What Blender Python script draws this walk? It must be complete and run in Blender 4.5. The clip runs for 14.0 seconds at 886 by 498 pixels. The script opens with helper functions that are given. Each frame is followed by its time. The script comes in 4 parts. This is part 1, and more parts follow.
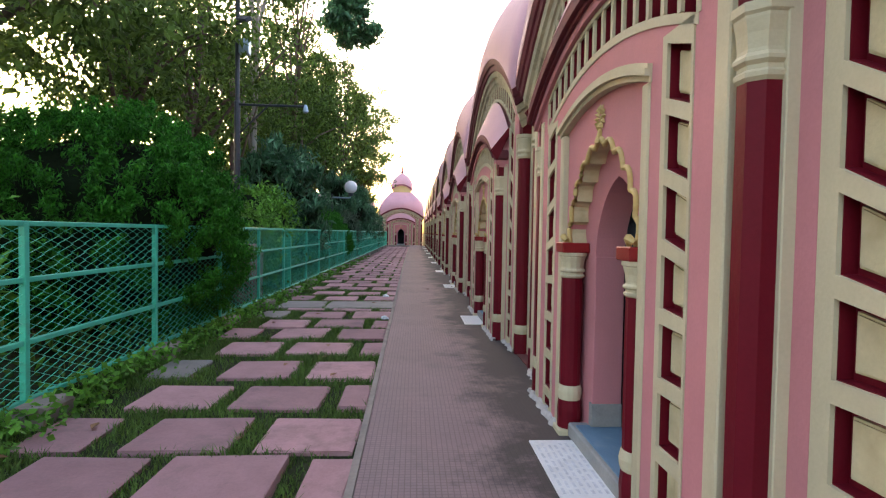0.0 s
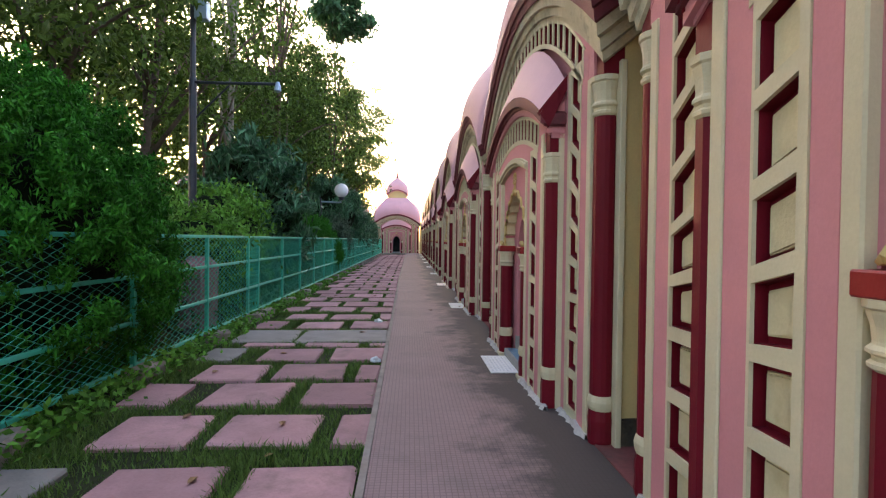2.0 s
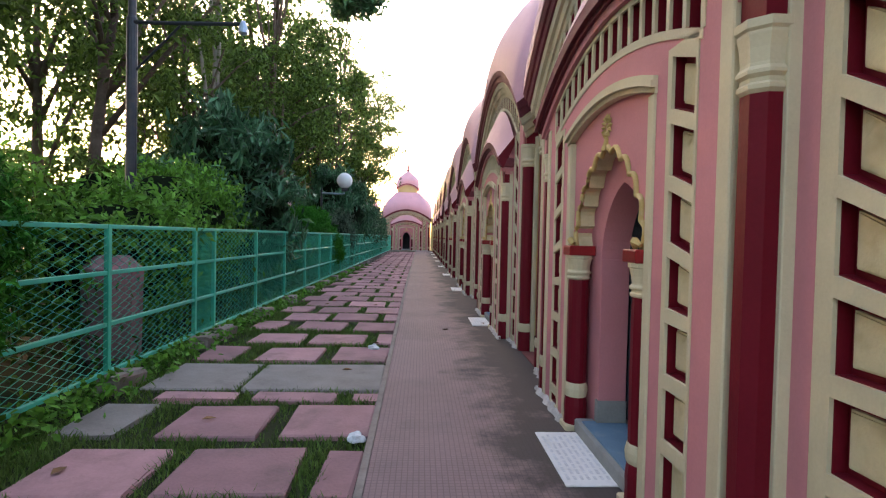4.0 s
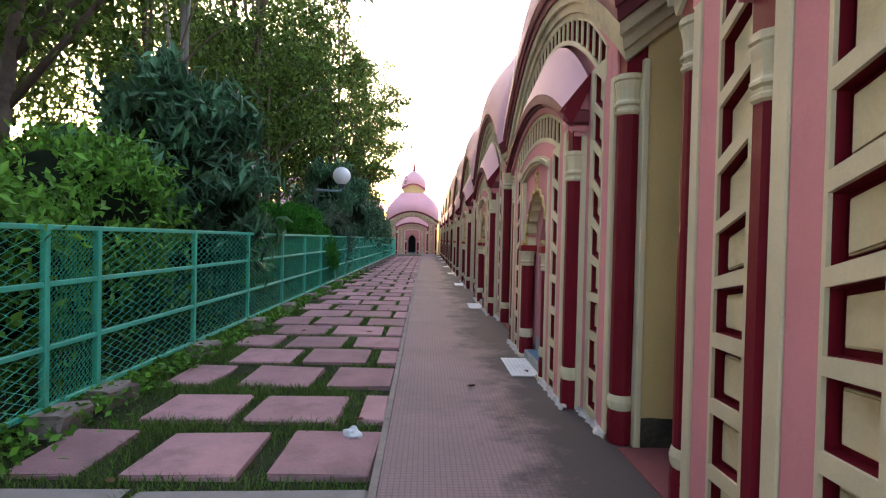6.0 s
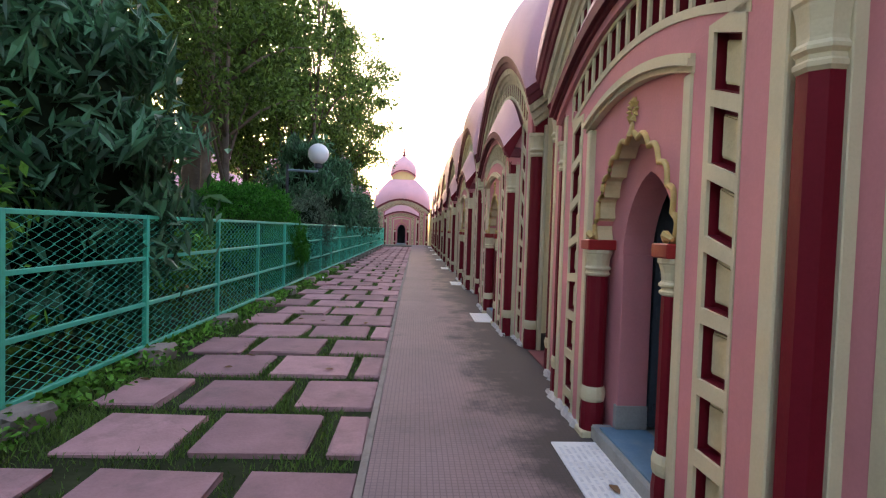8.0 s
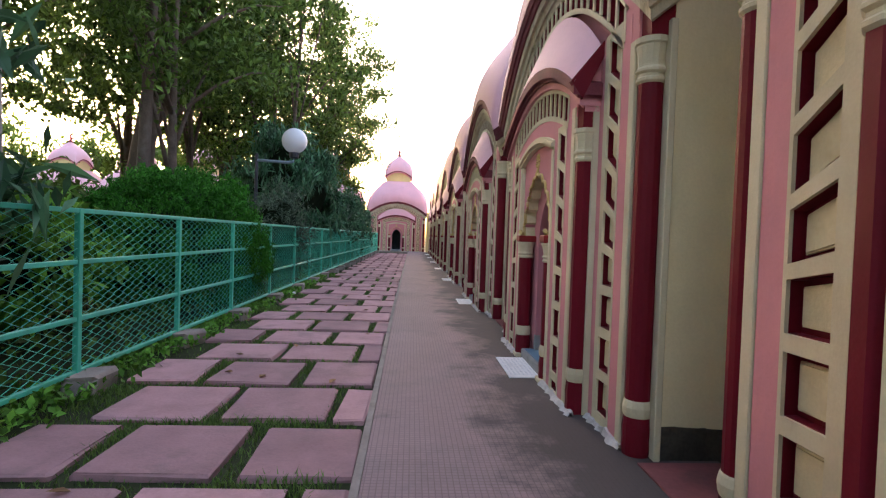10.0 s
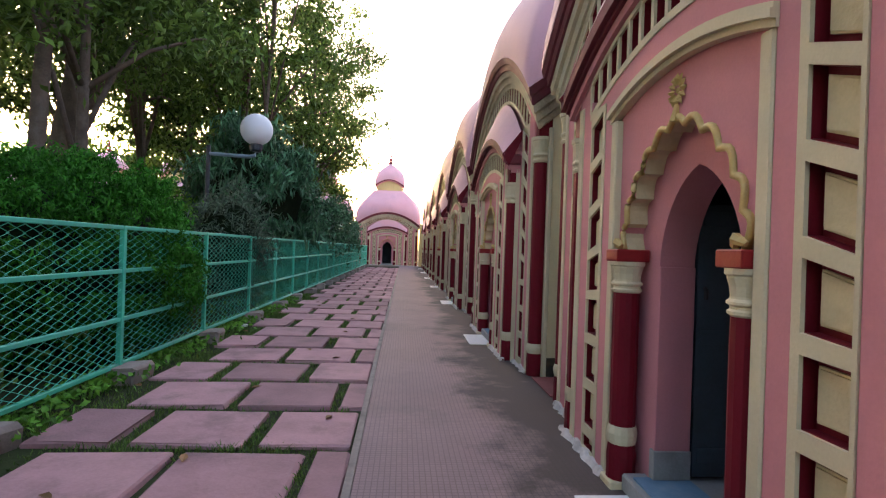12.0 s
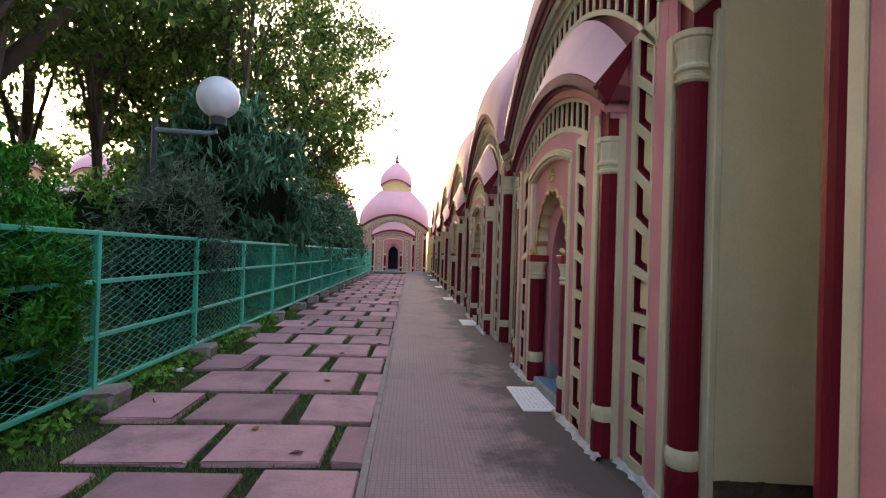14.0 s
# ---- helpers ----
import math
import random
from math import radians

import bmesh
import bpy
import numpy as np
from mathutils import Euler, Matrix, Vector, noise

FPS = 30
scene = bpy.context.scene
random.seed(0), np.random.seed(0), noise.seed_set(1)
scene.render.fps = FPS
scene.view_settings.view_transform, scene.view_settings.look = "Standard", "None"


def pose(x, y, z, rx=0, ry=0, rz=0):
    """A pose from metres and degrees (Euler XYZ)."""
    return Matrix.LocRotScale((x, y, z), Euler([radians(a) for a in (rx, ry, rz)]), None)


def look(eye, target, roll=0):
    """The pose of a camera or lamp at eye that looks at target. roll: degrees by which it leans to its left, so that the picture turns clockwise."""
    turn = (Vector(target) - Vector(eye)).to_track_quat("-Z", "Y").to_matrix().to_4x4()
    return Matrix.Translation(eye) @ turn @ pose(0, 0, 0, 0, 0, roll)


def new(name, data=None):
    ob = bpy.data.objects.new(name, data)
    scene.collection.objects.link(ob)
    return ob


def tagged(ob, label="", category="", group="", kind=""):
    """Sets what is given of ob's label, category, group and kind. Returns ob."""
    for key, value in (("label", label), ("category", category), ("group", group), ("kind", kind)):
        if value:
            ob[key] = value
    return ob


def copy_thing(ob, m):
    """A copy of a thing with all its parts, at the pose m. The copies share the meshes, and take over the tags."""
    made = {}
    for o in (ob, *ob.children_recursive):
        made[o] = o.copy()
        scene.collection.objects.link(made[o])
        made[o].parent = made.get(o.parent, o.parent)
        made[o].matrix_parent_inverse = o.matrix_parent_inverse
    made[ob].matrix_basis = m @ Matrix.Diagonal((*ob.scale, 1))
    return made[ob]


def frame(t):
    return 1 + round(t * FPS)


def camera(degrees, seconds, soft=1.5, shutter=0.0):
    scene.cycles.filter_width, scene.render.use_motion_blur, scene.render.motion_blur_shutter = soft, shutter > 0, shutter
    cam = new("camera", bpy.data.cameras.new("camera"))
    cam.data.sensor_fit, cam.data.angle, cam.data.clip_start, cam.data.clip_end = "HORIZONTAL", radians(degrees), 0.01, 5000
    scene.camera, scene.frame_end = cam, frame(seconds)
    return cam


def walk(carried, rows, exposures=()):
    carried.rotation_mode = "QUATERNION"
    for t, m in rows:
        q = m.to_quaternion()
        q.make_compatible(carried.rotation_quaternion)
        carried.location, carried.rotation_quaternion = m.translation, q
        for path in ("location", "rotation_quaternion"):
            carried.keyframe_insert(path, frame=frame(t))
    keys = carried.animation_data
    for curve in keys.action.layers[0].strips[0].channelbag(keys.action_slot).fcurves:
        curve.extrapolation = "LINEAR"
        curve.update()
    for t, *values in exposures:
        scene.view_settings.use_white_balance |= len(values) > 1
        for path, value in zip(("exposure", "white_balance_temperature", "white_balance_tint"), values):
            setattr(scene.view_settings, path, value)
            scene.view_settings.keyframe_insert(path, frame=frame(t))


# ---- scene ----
cam = camera(80.0, 14.0, soft=1.2)
PATH = [
    (0, (-0.001, -3.52, 1.413), (0.108, -1.524, 1.352), 1.0),
    (0.5, (-0.034, -2.861, 1.403), (0.079, -0.865, 1.357), 1.3),
    (1, (-0.019, -2.209, 1.412), (0.076, -0.212, 1.371), 1.4),
    (1.5, (-0.082, -1.572, 1.419), (0.03, 0.424, 1.381), 1.1),
    (2, (-0.083, -1.001, 1.421), (0.043, 0.995, 1.387), 0.7),
    (2.5, (-0.116, -0.317, 1.424), (0.015, 1.678, 1.389), 0.6),
    (3, (-0.089, 0.337, 1.412), (0.039, 2.332, 1.374), 0.9),
    (3.5, (-0.05, 0.977, 1.404), (0.054, 2.973, 1.357), 1.2),
    (6, (-0.114, 4.549, 1.402), (-0.051, 6.548, 1.367), 1.3),
    (6.5, (-0.126, 5.254, 1.399), (-0.051, 7.252, 1.359), 1.8),
    (7, (-0.124, 5.964, 1.393), (-0.048, 7.962, 1.344), 1.6),
    (7.5, (-0.168, 6.654, 1.393), (-0.068, 8.651, 1.336), 1.6),
    (8, (-0.132, 7.381, 1.391), (-0.03, 9.377, 1.32), 1.8),
    (10.5, (-0.168, 11.205, 1.309), (-0.038, 13.201, 1.278), 2.2),
    (11, (-0.17, 11.933, 1.322), (-0.027, 13.928, 1.309), 2.5),
    (11.5, (-0.137, 12.647, 1.34), (0.002, 14.642, 1.338), 2.5),
    (12, (-0.169, 13.388, 1.321), (-0.022, 15.382, 1.324), 2.0),
    (12.5, (-0.197, 14.109, 1.388), (-0.056, 16.104, 1.382), 2.5),
    (13, (-0.223, 14.781, 1.377), (-0.091, 16.777, 1.384), 2.1),
    (13.5, (-0.174, 15.546, 1.353), (-0.06, 17.543, 1.367), 1.9),
    (14, (-0.215, 16.256, 1.342), (-0.094, 18.253, 1.36), 1.8),
]
walk(cam, [(t, look(eye, target, roll)) for t, eye, target, roll in PATH],
     exposures=[(0, 3.43, 6750, 22), (3.5, 3.48, 6750, 23), (6, 3.54, 6750, 24), (10.5, 3.62, 6750, 26), (14, 3.52, 6750, 25)])

# ---- light ----
SUN_AZ, SUN_EL = -27.0, 6.5          # degrees left of +y, above the horizon
world = bpy.data.worlds.new("dusk_sky")
scene.world = world
world.use_nodes = True
wn, wl = world.node_tree.nodes, world.node_tree.links
sky = wn.new("ShaderNodeTexSky")
sky.sky_type = 'NISHITA'
sky.sun_disc = False
sky.sun_elevation = radians(SUN_EL)
sky.sun_rotation = radians(SUN_AZ)
sky.dust_density = 3.5
sky.air_density = 1.0
bg = wn["Background"]
wl.new(sky.outputs[0], bg.inputs[0])
bg.inputs[1].default_value = 0.15
sun_data = bpy.data.lights.new("sun", 'SUN')
sun_data.energy = 1.0
sun_data.angle = radians(12)
sun_data.color = (1.0, 0.72, 0.45)
sun = new("sun", sun_data)
az, el = radians(SUN_AZ), radians(SUN_EL)
sun_dir = Vector((math.sin(az) * math.cos(el), math.cos(az) * math.cos(el), math.sin(el)))
sun.matrix_world = look(sun_dir * 60, (0, 0, 0))


# ---- materials ----
def material(name, color, rough=0.7, vary=0.12, scale=1.5, grain=60.0, bump=0.15, stain=None, stain_amount=0.0, stain_scale=0.8,
             metallic=0.0, per_object=0.0, per_island=0.0, spec=0.3, translucent=0.0, streak=False):
    m = bpy.data.materials.new(name)
    m.use_nodes = True
    n, l = m.node_tree.nodes, m.node_tree.links
    p = n["Principled BSDF"]
    p.inputs["Roughness"].default_value = rough
    p.inputs["Metallic"].default_value = metallic
    p.inputs["Specular IOR Level"].default_value = spec
    geo = n.new("ShaderNodeNewGeometry")
    pos = geo.outputs["Position"]
    big = n.new("ShaderNodeTexNoise")
    big.inputs["Scale"].default_value = scale
    big.inputs["Detail"].default_value = 6
    big.inputs["Roughness"].default_value = 0.62
    l.new(pos, big.inputs["Vector"])
    fine = n.new("ShaderNodeTexNoise")
    fine.inputs["Scale"].default_value = grain
    fine.inputs["Detail"].default_value = 3
    l.new(pos, fine.inputs["Vector"])
    mixed = n.new("ShaderNodeMath")
    mixed.operation = 'MULTIPLY_ADD'
    l.new(big.outputs["Fac"], mixed.inputs[0])
    mixed.inputs[1].default_value = 0.75
    part_fine = n.new("ShaderNodeMath")
    part_fine.operation = 'MULTIPLY'
    l.new(fine.outputs["Fac"], part_fine.inputs[0])
    part_fine.inputs[1].default_value = 0.25
    l.new(part_fine.outputs[0], mixed.inputs[2])
    ramp = n.new("ShaderNodeMapRange")
    ramp.inputs["From Min"].default_value = 0.3
    ramp.inputs["From Max"].default_value = 0.7
    ramp.inputs["To Min"].default_value = 1 - vary
    ramp.inputs["To Max"].default_value = 1 + vary
    l.new(mixed.outputs[0], ramp.inputs["Value"])
    value = ramp.outputs[0]
    if per_object or per_island:
        add = n.new("ShaderNodeMath")
        add.operation = 'MULTIPLY_ADD'
        if per_object:
            src = n.new("ShaderNodeObjectInfo").outputs["Random"]
        else:
            src = geo.outputs["Random Per Island"]
        amount = per_object or per_island
        rr = n.new("ShaderNodeMapRange")
        rr.inputs["To Min"].default_value = 1 - amount
        rr.inputs["To Max"].default_value = 1 + amount
        l.new(src, rr.inputs["Value"])
        mul = n.new("ShaderNodeMath")
        mul.operation = 'MULTIPLY'
        l.new(value, mul.inputs[0])
        l.new(rr.outputs[0], mul.inputs[1])
        value = mul.outputs[0]
    hsv = n.new("ShaderNodeHueSaturation")
    hsv.inputs["Color"].default_value = (*color, 1)
    l.new(value, hsv.inputs["Value"])
    col = hsv.outputs[0]
    if stain:
        sn = n.new("ShaderNodeTexNoise")
        sn.inputs["Scale"].default_value = stain_scale
        sn.inputs["Detail"].default_value = 8
        sn.inputs["Roughness"].default_value = 0.7
        if streak:
            mp = n.new("ShaderNodeMapping")
            mp.inputs["Scale"].default_value = (1, 1, 0.22)
            l.new(pos, mp.inputs["Vector"])
            l.new(mp.outputs[0], sn.inputs["Vector"])
        else:
            l.new(pos, sn.inputs["Vector"])
        sr = n.new("ShaderNodeMapRange")
        sr.inputs["From Min"].default_value = 0.52
        sr.inputs["From Max"].default_value = 0.75
        sr.inputs["To Max"].default_value = stain_amount
        l.new(sn.outputs["Fac"], sr.inputs["Value"])
        mx = n.new("ShaderNodeMix")
        mx.data_type = 'RGBA'
        l.new(sr.outputs[0], mx.inputs[0])
        l.new(col, mx.inputs[6])
        mx.inputs[7].default_value = (*stain, 1)
        col = mx.outputs[2]
    l.new(col, p.inputs["Base Color"])
    if bump:
        b = n.new("ShaderNodeBump")
        b.inputs["Strength"].default_value = bump
        b.inputs["Distance"].default_value = 0.01
        l.new(fine.outputs["Fac"], b.inputs["Height"])
        l.new(b.outputs[0], p.inputs["Normal"])
    if translucent:
        tr = n.new("ShaderNodeBsdfTranslucent")
        l.new(col, tr.inputs["Color"])
        ms = n.new("ShaderNodeMixShader")
        ms.inputs[0].default_value = translucent
        l.new(p.outputs[0], ms.inputs[1])
        l.new(tr.outputs[0], ms.inputs[2])
        l.new(ms.outputs[0], n["Material Output"].inputs["Surface"])
    return m


PINK = material("pink_limewash", (0.56, 0.215, 0.235), 0.75, 0.10, 1.3, 70, 0.12, (0.42, 0.20, 0.21), 0.5, 1.1, streak=True)
ROOF = material("pink_roof_paint", (0.60, 0.32, 0.355), 0.6, 0.08, 0.8, 50, 0.12, (0.40, 0.24, 0.27), 0.5, 0.9, streak=True)
CREAM = material("cream_paint", (0.545, 0.470, 0.315), 0.65, 0.10, 2.5, 80, 0.12, (0.36, 0.31, 0.21), 0.55, 2.2, streak=True)
PLAQUE = material("aged_cream_plaster", (0.56, 0.47, 0.29), 0.75, 0.16, 4.0, 80, 0.18, (0.30, 0.22, 0.10), 0.6, 5.0)
MAROON = material("maroon_gloss_paint", (0.135, 0.006, 0.014), 0.5, 0.16, 2.0, 60, 0.08, (0.19, 0.022, 0.030), 0.3, 2.5, streak=True, spec=0.14)
CORNICE = material("weathered_maroon_cornice", (0.15, 0.028, 0.038), 0.7, 0.3, 2.5, 60, 0.25, (0.045, 0.030, 0.026), 0.8, 1.8)
MOSSY = material("mould_stained_cream_moulding", (0.50, 0.43, 0.29), 0.8, 0.2, 3.0, 60, 0.25, (0.050, 0.045, 0.036), 0.9, 2.2)
BRIGHT = material("bright_red_paint", (0.25, 0.007, 0.009), 0.45, 0.10, 3, 60, 0.08, spec=0.4)
OCHRE = material("ochre_limewash", (0.54, 0.405, 0.185), 0.8, 0.14, 0.9, 60, 0.15, (0.34, 0.24, 0.10), 0.5, 0.8, streak=True)
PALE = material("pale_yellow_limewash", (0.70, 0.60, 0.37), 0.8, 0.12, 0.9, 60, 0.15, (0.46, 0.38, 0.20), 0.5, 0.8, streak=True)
GOLD = material("gilded_plaster", (0.50, 0.35, 0.13), 0.5, 0.18, 8, 80, 0.15, (0.62, 0.50, 0.30), 0.6, 9)
GREY = material("grey_plinth_plaster", (0.30, 0.29, 0.28), 0.8, 0.2, 3, 60, 0.2, (0.10, 0.09, 0.08), 0.6, 2)
MORTAR = material("whitewashed_mortar", (0.46, 0.42, 0.40), 0.85, 0.3, 6, 50, 0.4, (0.10, 0.09, 0.08), 0.85, 4)
DAMP = material("black_damp_plaster", (0.045, 0.040, 0.032), 0.9, 0.5, 5, 40, 0.4, (0.20, 0.14, 0.07), 0.6, 3)
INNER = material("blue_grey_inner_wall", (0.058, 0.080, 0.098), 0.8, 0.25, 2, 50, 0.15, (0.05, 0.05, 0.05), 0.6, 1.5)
BLUE = material("blue_painted_threshold", (0.13, 0.24, 0.34), 0.55, 0.15, 4, 60, 0.1, (0.35, 0.33, 0.30), 0.5, 4)
MARBLE = material("white_marble", (0.72, 0.72, 0.72), 0.4, 0.08, 5, 40, 0.05, (0.42, 0.40, 0.38), 0.6, 4)
INK = material("worn_grey_lettering", (0.60, 0.61, 0.64), 0.6, 0.25, 20, 80, 0.0)
PAVER = material("red_sandstone", (0.375, 0.20, 0.205), 0.85, 0.2, 3.0, 45, 0.45, (0.15, 0.105, 0.095), 0.8, 1.7, per_object=0.24)
PAVER_GREY = material("grey_stone", (0.235, 0.205, 0.185), 0.85, 0.18, 3.0, 45, 0.35, (0.13, 0.11, 0.10), 0.6, 2.0, per_object=0.15)
CONCRETE = material("rough_concrete", (0.27, 0.22, 0.19), 0.9, 0.22, 4, 40, 0.4, (0.10, 0.09, 0.07), 0.7, 3)
EARTH = material("damp_earth", (0.032, 0.038, 0.017), 0.95, 0.45, 1.6, 25, 0.6, (0.030, 0.050, 0.014), 0.8, 1.2, spec=0.08)
GRASS = material("grass_blades", (0.095, 0.170, 0.034), 0.7, 0.35, 2.0, 30, 0.0, per_island=0.45, translucent=0.3)
GREEN = material("green_enamel", (0.036, 0.49, 0.32), 0.4, 0.16, 3, 60, 0.1, (0.10, 0.16, 0.10), 0.55, 5, spec=0.5)
STEEL = material("dark_painted_steel", (0.035, 0.04, 0.05), 0.45, 0.25, 3, 50, 0.1, (0.10, 0.07, 0.05), 0.5, 4, metallic=0.3)
ALLOY = material("dull_aluminium", (0.28, 0.36, 0.44), 0.4, 0.1, 3, 50, 0.05, metallic=0.6)
GLOBE = material("opal_glass", (0.80, 0.81, 0.83), 0.25, 0.03, 3, 20, 0.0, spec=0.5, translucent=0.35)
BARK = material("brown_bark", (0.085, 0.060, 0.045), 0.9, 0.4, 2.5, 30, 0.9, (0.16, 0.14, 0.12), 0.5, 3)
PALE_BARK = material("pale_bark", (0.24, 0.22, 0.20), 0.85, 0.3, 2.0, 30, 0.6, (0.10, 0.08, 0.06), 0.6, 3)
RED_FLOOR = material("red_oxide_floor", (0.20, 0.060, 0.060), 0.7, 0.3, 1.6, 40, 0.2, (0.045, 0.036, 0.034), 0.95, 1.3)


def leaf_material(name, color, rough=0.5, trans=0.35, spec=0.14):
    return material(name, color, rough, 0.35, 0.7, 14, 0.0, per_island=0.6, translucent=trans, spec=spec)


LEAF = leaf_material("tree_leaf", (0.075, 0.130, 0.026), 0.5, 0.38)
LEAF_BRIGHT = leaf_material("bright_leaf", (0.105, 0.27, 0.038))
LEAF_DARK = leaf_material("dark_glossy_leaf", (0.050, 0.140, 0.068), 0.4, 0.2, 0.25)
LEAF_GREY = leaf_material("grey_green_leaf", (0.085, 0.125, 0.085), 0.55, 0.25)
NEEDLE = leaf_material("thuja_spray", (0.027, 0.155, 0.014), 0.7, 0.12)
# near-black base colour paints in the shade deep inside the plants
SHADE_FILL = material("shaded_inner_twigs", (0.008, 0.013, 0.006), 1.0, 0.4, 5, 30, 0.5, spec=0.03)


def path_material():
    m = material("chequered_concrete", (0.270, 0.180, 0.180), 0.75, 0.14, 0.9, 50, 0.2, (0.11, 0.095, 0.09), 0.55, 0.7)
    n, l = m.node_tree.nodes, m.node_tree.links
    p = n["Principled BSDF"]
    geo = n.new("ShaderNodeNewGeometry")
    brick = n.new("ShaderNodeTexBrick")
    brick.offset = 0.0
    brick.inputs["Color1"].default_value = (1, 1, 1, 1)
    brick.inputs["Color2"].default_value = (0.92, 0.92, 0.92, 1)
    brick.inputs["Mortar"].default_value = (0.66, 0.66, 0.66, 1)
    brick.inputs["Scale"].default_value = 1.0
    brick.inputs["Mortar Size"].default_value = 0.004
    brick.inputs["Mortar Smooth"].default_value = 0.6
    brick.inputs["Brick Width"].default_value = 0.034
    brick.inputs["Row Height"].default_value = 0.034
    l.new(geo.outputs["Position"], brick.inputs["Vector"])
    old = p.inputs["Base Color"].links[0].from_socket
    mx = n.new("ShaderNodeMix")
    mx.data_type = 'RGBA'
    mx.blend_type = 'MULTIPLY'
    mx.inputs[0].default_value = 1.0
    l.new(old, mx.inputs[6])
    l.new(brick.outputs["Color"], mx.inputs[7])
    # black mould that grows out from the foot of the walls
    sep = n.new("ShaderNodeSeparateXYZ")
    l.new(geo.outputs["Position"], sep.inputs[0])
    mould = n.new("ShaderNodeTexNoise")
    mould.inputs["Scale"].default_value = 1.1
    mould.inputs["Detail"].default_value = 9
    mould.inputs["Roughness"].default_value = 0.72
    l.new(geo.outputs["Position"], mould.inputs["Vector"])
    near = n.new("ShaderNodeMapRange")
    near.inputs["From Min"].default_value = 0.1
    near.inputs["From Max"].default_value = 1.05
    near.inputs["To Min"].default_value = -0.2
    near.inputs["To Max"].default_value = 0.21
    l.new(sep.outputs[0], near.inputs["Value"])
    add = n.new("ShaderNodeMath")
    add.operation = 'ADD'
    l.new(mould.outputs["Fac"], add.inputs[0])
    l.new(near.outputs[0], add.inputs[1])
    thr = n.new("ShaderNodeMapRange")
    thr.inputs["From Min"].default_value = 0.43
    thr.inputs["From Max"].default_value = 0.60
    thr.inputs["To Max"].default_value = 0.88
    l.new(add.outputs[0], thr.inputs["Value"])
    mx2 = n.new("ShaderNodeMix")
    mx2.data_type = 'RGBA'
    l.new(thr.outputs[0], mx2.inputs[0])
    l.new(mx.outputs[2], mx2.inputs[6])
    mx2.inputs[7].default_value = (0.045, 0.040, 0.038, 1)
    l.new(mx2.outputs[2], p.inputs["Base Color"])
    b = p.inputs["Normal"].links[0].from_node
    b2 = n.new("ShaderNodeBump")
    b2.inputs["Strength"].default_value = 0.5
    b2.inputs["Distance"].default_value = 0.004
    l.new(brick.outputs["Color"], b2.inputs["Height"])
    l.new(b.outputs[0], b2.inputs["Normal"])
    l.new(b2.outputs[0], p.inputs["Normal"])
    return m


PATHWAY = path_material()


# ---- mesh helpers ----
def mesh_of(name, bm, mat, smooth=False):
    me = bpy.data.meshes.new(name)
    bmesh.ops.recalc_face_normals(bm, faces=bm.faces)
    bm.to_mesh(me)
    bm.free()
    me.materials.append(mat)
    if smooth:
        for p in me.polygons:
            p.use_smooth = True
    return me


def part(name, bm, mat, parent=None, label="", smooth=False):
    ob = new(name, mesh_of(name, bm, mat, smooth))
    if parent:
        ob.parent = parent
    if label:
        tagged(ob, label)
    return ob


def again(ob, m, parent=None):
    """One more part on the same mesh, at a pose of its own."""
    o = new(ob.name.split(".")[0], ob.data)
    o.parent = parent or ob.parent
    o.matrix_basis = m
    return o


def box(bm, x0, x1, y0, y1, z0, z1, bevel=0.0):
    vs = [bm.verts.new((x, y, z)) for x in (x0, x1) for y in (y0, y1) for z in (z0, z1)]
    fs = [bm.faces.new([vs[i] for i in f]) for f in ((0, 1, 3, 2), (4, 6, 7, 5), (0, 4, 5, 1), (2, 3, 7, 6), (0, 2, 6, 4), (1, 5, 7, 3))]
    if bevel:
        es = list({e for f in fs for e in f.edges})
        bmesh.ops.bevel(bm, geom=es, offset=bevel, segments=1, affect='EDGES')


def prism(bm, pts, y0, y1):
    """A plate with the outline pts (x, z), from y0 to y1."""
    a = [bm.verts.new((x, y0, z)) for x, z in pts]
    b = [bm.verts.new((x, y1, z)) for x, z in pts]
    n = len(pts)
    f0, f1 = bm.faces.new(a), bm.faces.new(b[::-1])
    for i in range(n):
        bm.faces.new((a[i], b[i], b[(i + 1) % n], a[(i + 1) % n]))
    bmesh.ops.triangulate(bm, faces=[f0, f1])


def band(bm, low, high, u0, u1, y0, y1, n=24):
    """A curved band between the heights low(u) and high(u)."""
    us = [u0 + (u1 - u0) * i / n for i in range(n + 1)]
    rows = [[bm.verts.new(p) for p in ((u, y0, low(u)), (u, y0, high(u)), (u, y1, high(u)), (u, y1, low(u)))] for u in us]
    for r, q in zip(rows, rows[1:]):
        for i in range(4):
            bm.faces.new((r[i], r[(i + 1) % 4], q[(i + 1) % 4], q[i]))
    bm.faces.new(rows[0])
    bm.faces.new(rows[-1][::-1])


def lathe(bm, prof, cx=0.0, cy=0.0, n=16, turn=0.0, cap=True):
    """A turned body from (radius, z) pairs."""
    rings = []
    for r, z in prof:
        rings.append([bm.verts.new((cx + r * math.cos(2 * math.pi * i / n + turn), cy + r * math.sin(2 * math.pi * i / n + turn), z)) for i in range(n)])
    for a, b in zip(rings, rings[1:]):
        for i in range(n):
            bm.faces.new((a[i], a[(i + 1) % n], b[(i + 1) % n], b[i]))
    if cap:
        bm.faces.new(rings[0][::-1])
        bm.faces.new(rings[-1])


